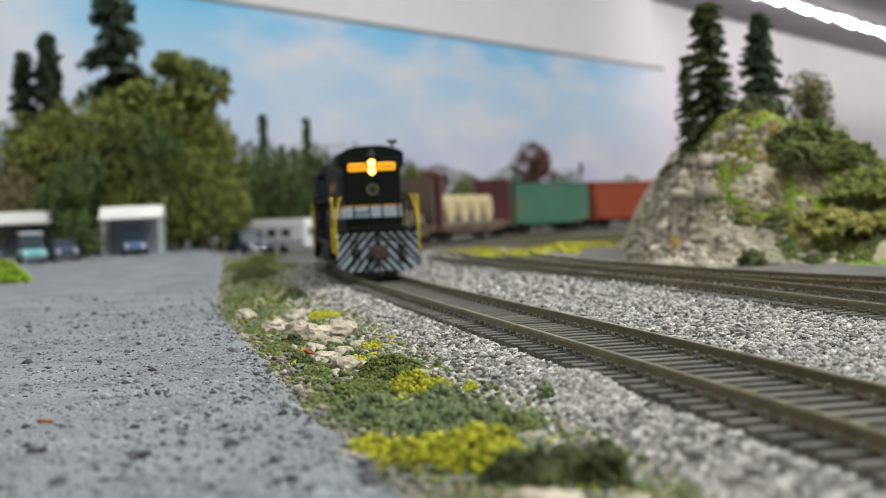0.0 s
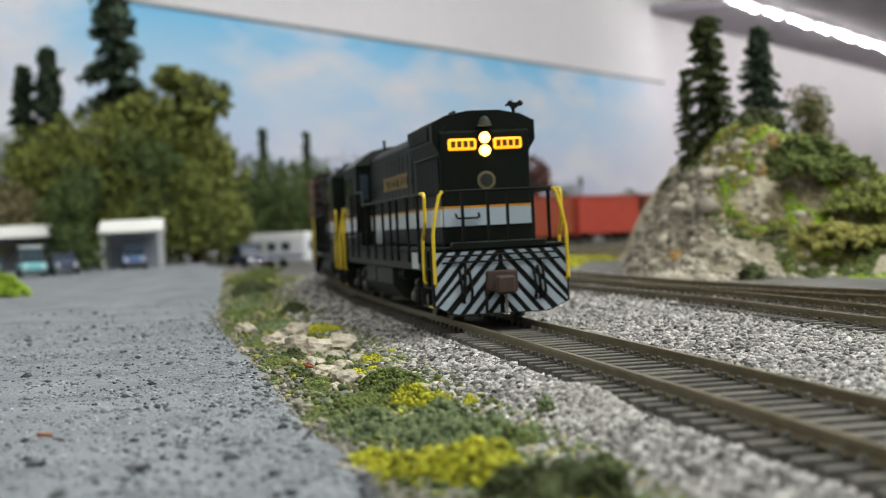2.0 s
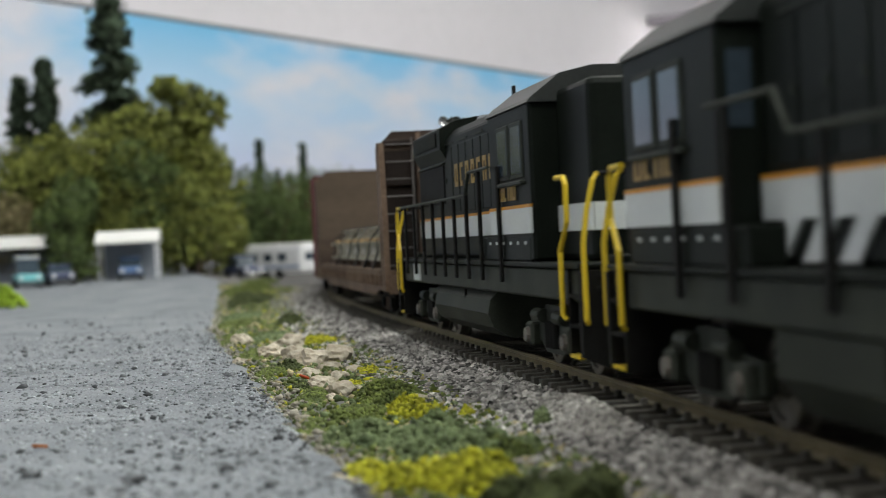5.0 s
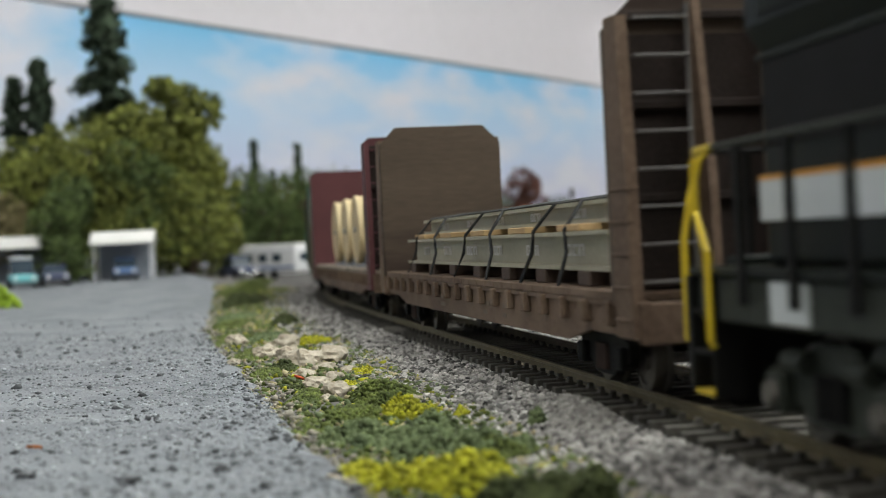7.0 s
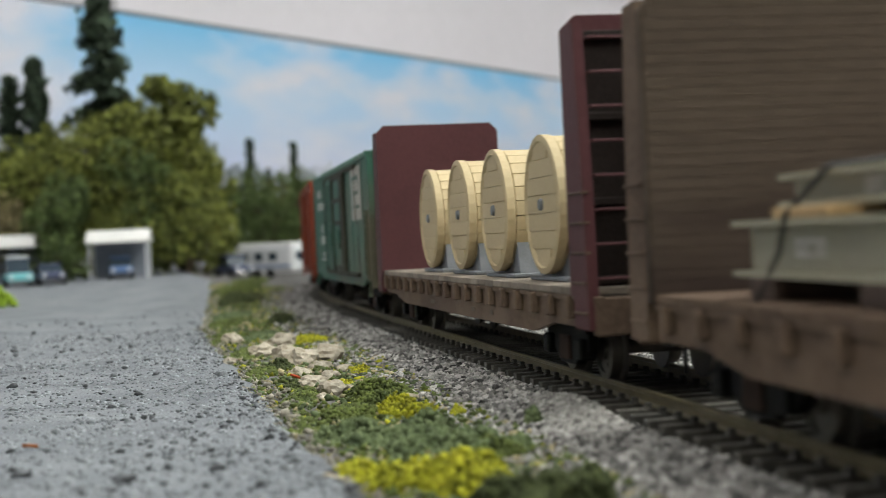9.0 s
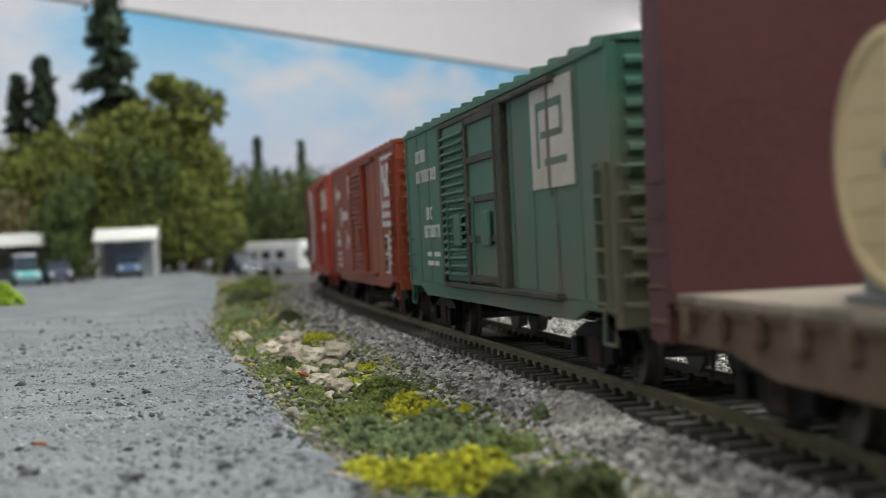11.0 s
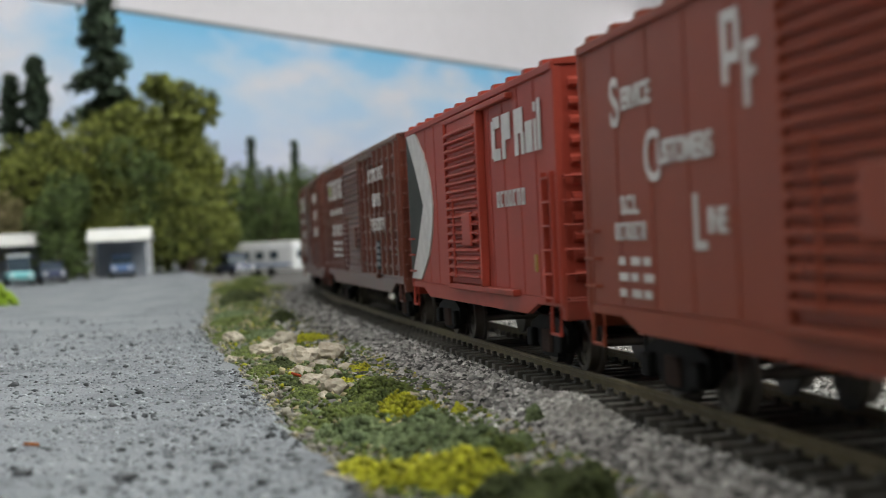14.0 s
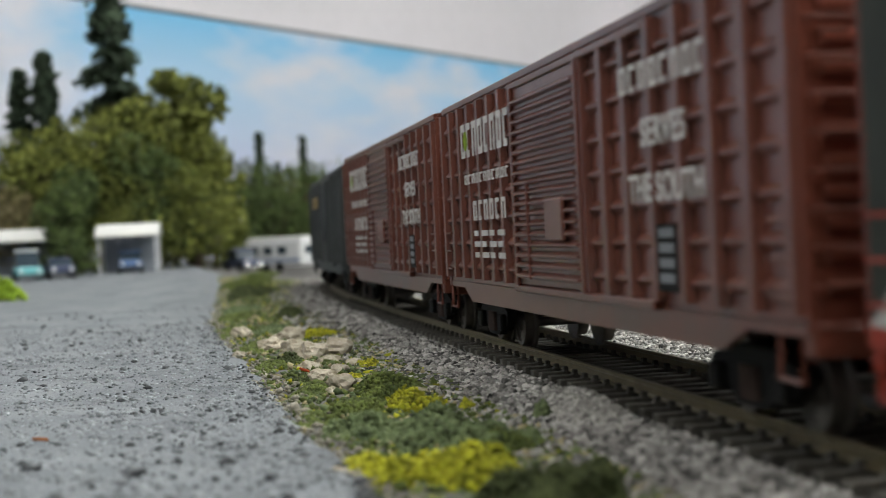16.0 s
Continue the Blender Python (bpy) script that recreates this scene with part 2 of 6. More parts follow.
def bumps(X, Y, size, seed):
    """Smooth value noise of about one unit over a grid."""
    r = np.random.default_rng(seed).uniform(-1, 1, (64, 64))
    x, y = X / size, Y / size
    i, j = np.floor(x).astype(int), np.floor(y).astype(int)
    u, w = x - i, y - j
    u, w = u * u * (3 - 2 * u), w * w * (3 - 2 * w)
    g = lambda a, b: r[a % 64, b % 64]
    return (g(i, j) * (1 - u) + g(i + 1, j) * u) * (1 - w) + (g(i, j + 1) * (1 - u) + g(i + 1, j + 1) * u) * w


def ladder(a, b, n, power=1.0):
    return [a + (b - a) * (i / n) ** power for i in range(n + 1)]


def smooth(t):
    t = np.clip(t, 0, 1)
    return t * t * (3 - 2 * t)


# ---- the room: its axes lie along the backdrop wall ----
TURN = 58.83
AX, AY = math.cos(math.radians(TURN)), math.sin(math.radians(TURN))
WALL_D = 1221.0


def in_room(name, geo, material, label, category, z=0):
    return tagged(part(name, geo, material, at=(0, 0, z, 0, 0, TURN)), label, category, kind="structure")


def room():
    x0, x1, y0, y1 = -3200, 6600, -2600, WALL_D + 6
    in_room("wall_north", Geo().box(x0, x1, y1, y1 + 90, -1100, 1500), WALL, "off-white painted room wall behind the backdrop", "wall")
    in_room("wall_south", Geo().box(x0, x1, y0 - 90, y0, -1100, 1500), LOW_BOUNCE_GREY, "unseen room wall, grey to cut bounced light", "wall")
    in_room("wall_west", Geo().box(x0 - 90, x0, y0 - 90, y1 + 90, -1100, 1500), LOW_BOUNCE_GREY, "unseen room wall, grey to cut bounced light", "wall")
    in_room("wall_east", Geo().box(x1, x1 + 90, y0 - 90, y1 + 90, -1100, 1500), LOW_BOUNCE_GREY, "unseen room wall, grey to cut bounced light", "wall")
    in_room("ceiling", Geo().box(x0 - 90, x1 + 90, y0 - 90, y1 + 90, 1503, 1560), LOW_BOUNCE_GREY, "unseen ceiling of the layout room, grey to cut bounced light", "ceiling")
    in_room("floor", Geo().box(x0 - 90, x1 + 90, y0 - 90, y1 + 90, -1160, -1103), FLOOR, "worn brown vinyl floor of the room", "floor")


room()


def upper_deck():
    """The shelf above the far end, with a strip of small lights under it."""
    deck = new("upper_deck")
    deck.matrix_basis = pose(0, 0, 0, 0, 0, TURN)
    tagged(deck, "grey underside of an upper layout deck on the wall", "shelf", kind="structure")
    part("panel", Geo().box(2920, 6000, 640, WALL_D + 2, 458, 476, 1), DECK, deck)
    part("valance", Geo().box(2920, 6000, 634, 640, 440, 476, 1), DECK, deck)
    strip = new("light_strip")
    strip.matrix_basis = pose(0, 0, 0, 0, 0, TURN)
    tagged(strip, "strip of bright white LEDs under the upper deck", "light strip")
    part("channel", Geo().box(2800, 5900, 995, 1025, 453, 457.5, 0.5), WALL, strip)
    bulb = Geo().lathe([(0.5, 0), (5, -1), (7, -3.5), (5, -6), (0.5, -7)], (0, 0, 0), seg=12).mesh("led", STRIP_LED)
    for i in range(42):
        part("led", bulb, STRIP_LED, strip, at=(2830 + i * 72.5, 1010 + ((i * 7) % 5 - 2) * 3.0, 452.5))


upper_deck()


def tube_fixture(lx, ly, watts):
    """A ceiling fixture added out of view: a white tray with two glowing tubes, and the lamp that stands for its light.
    """
    f = new("added_ceiling_light")
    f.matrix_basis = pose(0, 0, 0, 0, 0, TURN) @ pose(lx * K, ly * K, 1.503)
    tagged(f, "long white twin-tube ceiling light fixture, lit, added out of view", "ceiling light", group="ceiling lights")
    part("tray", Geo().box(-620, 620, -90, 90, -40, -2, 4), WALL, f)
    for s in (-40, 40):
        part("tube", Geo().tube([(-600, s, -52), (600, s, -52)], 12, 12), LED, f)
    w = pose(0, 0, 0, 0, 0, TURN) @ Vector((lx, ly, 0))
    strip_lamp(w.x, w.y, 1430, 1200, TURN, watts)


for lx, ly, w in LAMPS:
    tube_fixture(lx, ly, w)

# ---- backdrop ----


def sky_paint():
    m, nt, b = shader("painted_sky")
    N, L = nt.nodes.new, nt.links.new
    tc, sep = N("ShaderNodeTexCoord"), N("ShaderNodeSeparateXYZ")
    L(tc.outputs["Object"], sep.inputs[0])
    high = N("ShaderNodeMapRange")
    high.inputs[1].default_value, high.inputs[2].default_value = 0.02, 0.31
    L(sep.outputs[2], high.inputs[0])
    ramp = N("ShaderNodeValToRGB")
    e = ramp.color_ramp.elements
    e[0].position, e[0].color = 0.0, (0.55, 0.52, 0.67, 1)
    e[1].position, e[1].color = 1.0, (0.19, 0.5, 0.78, 1)
    for p, c in ((0.3, (0.53, 0.54, 0.71, 1)), (0.5, (0.49, 0.59, 0.76, 1)), (0.78, (0.38, 0.58, 0.78, 1))):
        n = e.new(p)
        n.color = c
    L(high.outputs[0], ramp.inputs[0])
    mp = N("ShaderNodeMapping")
    mp.inputs["Scale"].default_value = (2.6, 1, 7)
    L(tc.outputs["Object"], mp.inputs[0])
    noi = N("ShaderNodeTexNoise")
    noi.inputs["Scale"].default_value, noi.inputs["Detail"].default_value = 1.9, 6
    L(mp.outputs[0], noi.inputs["Vector"])
    cl = N("ShaderNodeMapRange")
    cl.inputs[1].default_value, cl.inputs[2].default_value = 0.46, 0.68
    L(noi.outputs[0], cl.inputs[0])
    mix = N("ShaderNodeMix")
    mix.data_type = "RGBA"
    mix.inputs[7].default_value = (0.65, 0.66, 0.74, 1)
    L(cl.outputs[0], mix.inputs[0])
    L(ramp.outputs[0], mix.inputs[6])
    fade = N("ShaderNodeMapRange")
    fade.inputs[1].default_value, fade.inputs[2].default_value = 2.55, 3.0
    L(sep.outputs[0], fade.inputs[0])
    mix2 = N("ShaderNodeMix")
    mix2.data_type = "RGBA"
    mix2.inputs[7].default_value = (0.68, 0.65, 0.72, 1)
    L(fade.outputs[0], mix2.inputs[0])
    L(mix.outputs[2], mix2.inputs[6])
    L(mix2.outputs[2], b.inputs["Base Color"])
    b.inputs["Roughness"].default_value = 0.75
    return m


SKY = sky_paint()
TRIM = mat("board_edge", (0.3, 0.3, 0.32), (0.2, 0.2, 0.22), rough=0.8)
board = in_room("backdrop", Geo().box(-1400, 3300, WALL_D - 3, WALL_D + 4, -60, 311, 0.5), SKY,
                "painted backdrop board of blue sky and white clouds", "backdrop")
in_room("trim", Geo().box(-1400, 2960, WALL_D - 4.5, WALL_D + 4, 311.5, 316, 0.5), TRIM, "thin grey edge strip on top of the backdrop board", "trim")

# ---- ground ----
EDGE = [(-2000, 30), (60, 6), (147, -4), (178, -11), (211, -19.6), (277, -31.7), (364, -51), (525, -82), (1036, -154), (1400, -235), (2300, -420)]
COURSE_Y = np.array([c[1] for c in COURSE_TABLE])
COURSE_X = np.array([c[0] for c in COURSE_TABLE])


def edge_x(Y):
    return np.interp(Y, [e[0] for e in EDGE], [e[1] for e in EDGE])


def track_x(Y):
    return np.interp(Y, COURSE_Y, COURSE_X)


def land(X, Y):
    """Height of the layout's ground: a low ballast bank under the rails, a dip of turf, and a rise to the far left."""
    left = track_x(Y) - X
    z = -3.35 - 1.7 * smooth((left - 18) / 18) - 1.0 * smooth((16.5 - np.abs(left)) / 2)
    far = smooth((Y - 520) / 850) * smooth((edge_x(Y) + 60 - X) / 60)
    z = z + 8.5 * far
    return z


def clip_wall(X, Y):
    d = -X * AY + Y * AX
    over = np.maximum(d - (WALL_D - 6), 0)
    return X + over * AY, Y - over * AX


xs = sorted(set(ladder(-60, -2600, 60, 1.8) + ladder(-60, 160, 150) + ladder(160, 3000, 60, 1.8)))
ys = sorted(set(ladder(60, -2400, 20, 1.6) + ladder(60, 500, 220) + ladder(500, 4600, 100, 1.5)))
ground = part("ground", sheet("ground", xs, ys, lambda X, Y: land(X, Y) + 0.25 * bumps(X, Y, 7, 1) + 0.2 * bumps(X, Y, 2.2, 2), SOIL, limit=clip_wall), SOIL)
tagged(ground, "grey-brown scenery ground of the model railway", "ground", kind="structure")


def road():
    m = 150
    Y = np.array(ladder(-1500, 60, 10) + ladder(62, 420, 240) + ladder(425, 1560, 70, 1.3))[:, None]
    T = np.linspace(0, 1, m)[None] ** 1.5
    E = edge_x(Y) + bumps(Y * 0, Y, 14, 5) * 1.6 + bumps(Y * 0, Y, 3.5, 6) * 0.5
    X = E - T * np.clip(330 - np.maximum(Y - 700, 0) * 0.22, 80, 330)
    Yg = np.broadcast_to(Y, X.shape)
    Z = land(X, Yg) + 1.55 + 0.13 * bumps(X, Yg, 1.4, 3) + 0.3 * bumps(X, Yg, 12, 4) - np.clip(1 - (E - X) / 4.5, 0, 1) ** 2 * 2.0
    Z = Z + 0.35 * np.clip(bumps(X, Yg, 3.1, 8) - 0.55, 0, 1) * 2
    v = np.stack([X, Yg, Z], -1).reshape(-1, 3)
    i = np.arange(X.size).reshape(X.shape)
    f = np.stack([i[:-1, :-1], i[:-1, 1:], i[1:, 1:], i[1:, :-1]], -1).reshape(-1, 4)
    tagged(part("road", raw("road", v, f, ROAD, True), ROAD), "grey gravel road of fine grit beside the track", "road", kind="structure")


road()


def scatter(name, centres, sizes, material, label, category, shape="stone", squash=0.75):
    v, f = bits(centres, sizes, RNG, shape, squash)
    return tagged(part(name, raw(name, v, f, material), material), label, category, kind="stuff")


def road_crumbs():
    n = 2300
    Y = 90 + 560 * RNG.uniform(0, 1, n) ** 1.6
    E = edge_x(Y)
    X = E - 2 - RNG.uniform(0, 1, n) ** 1.7 * (60 + Y * 0.33)
    size = RNG.gamma(1.5, 0.26, n) + 0.15
    Z = land(X, Y) + 1.55 + size * 0.15
    scatter("road_grit", np.stack([X, Y, Z], 1), size, CRUMB, "dark loose grit scattered on the road", "grit", squash=0.6)


road_crumbs()


def road_grain():
    """Fine grit bound into the road's surface, in its own grey."""
    n = 26000
    Y = 105 + 420 * RNG.uniform(0, 1, n) ** 1.5
    E = edge_x(Y)
    X = E - 1 - RNG.uniform(0, 1, n) ** 1.3 * (40 + Y * 0.3)
    size = RNG.gamma(2.5, 0.13, n) + 0.12
    Z = land(X, Y) + 1.5 + 0.3 * bumps(X, Y, 12, 4) + size * 0.1 - np.clip(1 - (E - X) / 4.5, 0, 1) ** 2 * 2.0
    scatter("road_surface_grit", np.stack([X, Y, Z], 1), size, GRAIN, "fine grey grit bound into the road", "grit", squash=0.6)
    n = 1500
    Y = 105 + 700 * RNG.uniform(0, 1, n) ** 1.6
    X = edge_x(Y) + RNG.normal(-0.5, 1.8, n) * (1 + Y / 500)
    scatter("shoulder_grit", np.stack([X, Y, land(X, Y) + 0.4 + RNG.uniform(0, 0.6, n)], 1), RNG.gamma(2.5, 0.17, n) + 0.2, SAND, "tan sandy grit along the road's edge", "grit", squash=0.7)


road_grain()


# ---- tracks ----
def rail_run(course_points, offset, z=0.0):
    """One rail: a headed section swept along points of (x, y, bearing)."""
    prof = [(-0.4, -0.08), (-0.3, 0), (0.3, 0), (0.4, -0.08), (0.4, -0.55), (0.14, -0.75), (0.14, -1.75), (0.9, -1.95), (0.9, -2.15), (-0.9, -2.15),
            (-0.9, -1.95), (-0.14, -1.75), (-0.14, -0.75), (-0.4, -0.55)]
    g, k = Geo(), len(prof)
    for x, y, a in course_points:
        nx, ny = math.sin(a), -math.cos(a)
        g.v.extend([(x + nx * (offset + p), y + ny * (offset + p), z + q) for p, q in prof])
    for i in range(len(course_points) - 1):
        for j in range(k):
            g.f.append((i * k + j, i * k + (j + 1) % k, (i + 1) * k + (j + 1) % k, (i + 1) * k + j))
    return g


def tie_geo():
    """A tie with plates and spike heads under each rail."""
    g = Geo().box(-1.25, 1.25, -14.6, 14.6, -3.8, -2.2, 0.12)
    for s in (-8.6, 8.6):
        g.box(-1.0, 1.0, s - 1.9, s + 1.9, -2.25, -1.95, 0.08)
        for q in (-1.25, 1.25):
            g.box(-0.6, 0.6, s + q - 0.42, s + q + 0.42, -2.0, -1.3, 0.1)
    return g


TIE_MESH = tie_geo().mesh("tie", TIE)


def track(name, points, label, near, step=6.6):
    """Rails through points of (x, y, bearing); single ties within the near stretch of the points' y, joined ties past it."""
    t = tagged(new(name), label, "track", kind="structure")
    for o in (-8.6, 8.6):
        part("rail", rail_run(points, o), RAIL, t, "brown-sided rail with a worn bright head")
    rest, last, acc = [], points[0], 0.0
    for a, b in zip(points, points[1:]):
        d = math.dist(a[:2], b[:2])
        while acc < d:
            f = acc / d
            x, y, h = a[0] + (b[0] - a[0]) * f, a[1] + (b[1] - a[1]) * f, a[2] + (b[2] - a[2]) * f + RNG.normal() * 0.012
            if near[0] < y < near[1]:
                part("tie", TIE_MESH, TIE, t, at=(x, y, RNG.normal() * 0.06, 0, 0, math.degrees(h)))
            else:
                rest.append((x, y, h))
            acc += step
        acc -= d
    g = Geo()
    for x, y, h in rest:
        m = Matrix.Translation((x, y, 0)) @ Matrix.Rotation(h, 4, "Z")
        v = [(p, q, r) for p in (-1.25, 1.25) for q in (-14.6, 14.6) for r in (-3.8, -2.2)]
        g.add([tuple(m @ Vector(p)) for p in v], [(0, 1, 3, 2), (4, 6, 7, 5), (0, 4, 5, 1), (2, 3, 7, 6), (0, 2, 6, 4), (1, 5, 7, 3)])
    if rest:
        ties = part("ties", g, TIE, t)
        ties["kind"] = "stuff"
    return t


pts = [along(s) for s in ladder(-1900, -120, 10)] + [along(s) for s in ladder(-100, 2700, 200)]
track("main_track", pts, "brown-sided steel rails on dark ties, the main line", (70, 620))


def spline(points, n=90):
    """A smooth line through x, y points with its bearing."""
    out = []
    P = [Vector(p) for p in points]
    P = [P[0] * 2 - P[1]] + P + [P[-1] * 2 - P[-2]]
    for i in range(1, len(P) - 2):
        for k in range(n // (len(P) - 3)):
            t = k / (n // (len(P) - 3))
            a, b, c, d = P[i - 1:i + 3]
            out.append(0.5 * (2 * b + (c - a) * t + (2 * a - 5 * b + 4 * c - d) * t * t + (3 * b - a - 3 * c + d) * t ** 3))
    return [(p.x, p.y, math.atan2((q - p).y, (q - p).x)) for p, q in zip(out, out[1:])]


SIDING = [(180, -300), (150, 0), (124, 200), (101, 345), (86, 445), (50, 620), (18, 780), (2, 900), (4, 1010), (26, 1120), (70, 1230), (150, 1340), (300, 1450)]
SPUR = [(330, -100), (260, 120), (190, 275), (150, 360), (122, 425), (92, 530), (62, 680), (46, 800), (44, 920), (60, 1030), (100, 1120), (180, 1210), (320, 1300)]
track("siding_track", spline(SIDING, 120), "brown-sided steel rails on dark ties, the yard siding", (250, 640))
track("spur_track", spline(SPUR, 120), "brown-sided steel rails on dark ties, the inner spur", (250, 560))


# ---- ballast ----
def near_line(X, Y, line, reach):
    """True where a point lies within reach of a line's centre."""
    L = np.array([(p[0], p[1]) for p in line])
    best = np.full(X.shape, 1e9)
    for a in range(0, len(L), 1):
        best = np.minimum(best, (X - L[a, 0]) ** 2 + (Y - L[a, 1]) ** 2)
    return best < reach * reach


def ballast():
    for name, n, y0, y1, s0, power in (("ballast", 82000, 95, 460, 0.98, 1.0), ("far_ballast", 42000, 460, 1150, 1.55, 1.25)):
        Y = y0 + (y1 - y0) * RNG.uniform(0, 1, n) ** power
        T = track_x(Y)
        right = np.where(Y < 460, 60 + (Y - 95) * 0.22, 130)
        X = T - 42 + RNG.uniform(0, 1, n) * (42 + right)
        size = s0 * RNG.uniform(0.55, 1.25, n)
        d = np.abs(X - T)
        inner = d < 15.5
        keep = ~(inner & (RNG.uniform(0, 1, n) < 0.8)) & ~(X < edge_x(Y) + 4)
        L = T - X
        keep &= ~((L > 35 + 4 * bumps(X, Y, 9, 21)) & (RNG.uniform(0, 1, n) < 0.7))
        Z = land(X, Y) + 0.05 + RNG.uniform(-0.15, 0.35, n) * size
        Z = np.where(inner, -3.9 + RNG.uniform(-0.25, 0.15, n), Z)
        c = np.stack([X, Y, Z], 1)[keep]
        lab = "grey crushed-stone ballast round the tracks"
        scatter(name, c, size[keep], STONE, lab, "ballast", squash=0.8)


ballast()


def pale_heap():
    """A low spill of pale stone dust against the tie ends."""
    n = 5200
    X, Y = RNG.normal(21.5, 3.0, n), RNG.normal(226, 15, n)
    k = np.exp(-((X - 21.5) / 5) ** 2 - ((Y - 226) / 20) ** 2)
    q = (X < track_x(Y) - 15.5) & (X > edge_x(Y) + 22)
    c = np.stack([X, Y, land(X, Y) + 1.9 * k * RNG.uniform(0.3, 1.0, n)], 1)[q]
    scatter("pale_ballast", c, RNG.uniform(0.3, 0.95, q.sum()), PALE_STONE, "pale spill of fine stone beside the ties", "ballast", squash=0.8)


pale_heap()


# ---- turf and stones of the verge ----
def clump_points(x, y, z, rx, ry, h, n):
    """Points filling an uneven low dome."""
    a, r = RNG.uniform(0, 2 * math.pi, n), np.sqrt(RNG.uniform(0, 1, n))
    lobe = 1 + 0.22 * np.sin(3 * a + RNG.uniform(0, 6)) + 0.16 * np.sin(5 * a + RNG.uniform(0, 6))
    px, py = x + rx * r * lobe * np.cos(a), y + ry * r * lobe * np.sin(a)
    lump = 0.8 + 0.35 * bumps(px, py, max(rx, ry) * 0.35, 31)
    pz = z + h * np.sqrt(np.clip(1 - r * r, 0, 1)) * lump * RNG.uniform(0.55, 1.05, n)
    return np.stack([px, py, pz], 1)


def turf(x, y, rx, ry, h, material, label, n=900, size=0.8, z=None):
    base = float(land(np.array(x), np.array(y))) - 0.3 if z is None else z
    c = clump_points(x, y, base, rx, ry, h, n)
    v, f = bits(c, size * RNG.uniform(0.5, 1.4, n), RNG, "crumb", 0.9)
    return tagged(part("turf_clump", raw("turf_clump", v, f, material), material), label, "turf", kind="stuff")


def rock(x, y, r, squash=0.7, material=None, z=None):
    bm = bmesh.new()
    bmesh.ops.create_icosphere(bm, subdivisions=3, radius=1)
    seed = Vector((x * 0.37, y * 0.11, r))
    for p in bm.verts:
        d = p.co.normalized()
        k = 1 + 0.42 * noise.noise(d * 1.3 + seed) + 0.22 * noise.noise(d * 3.1 + seed) + 0.1 * noise.noise(d * 7 + seed)
        p.co = Vector((d.x * k * r, d.y * k * r * 0.85, d.z * k * r * squash))
    g = Geo().bm(bm, Matrix.Rotation(x * 3.1 + y, 3, "Z").to_4x4())
    base = float(land(np.array(x), np.array(y))) if z is None else z
    ob = part("rock", g, material or ROCK, at=(x, y, base + r * squash * 0.45))
    return tagged(ob, "pale beige lump of rock lying in the turf", "rock", group="rocks of the verge")


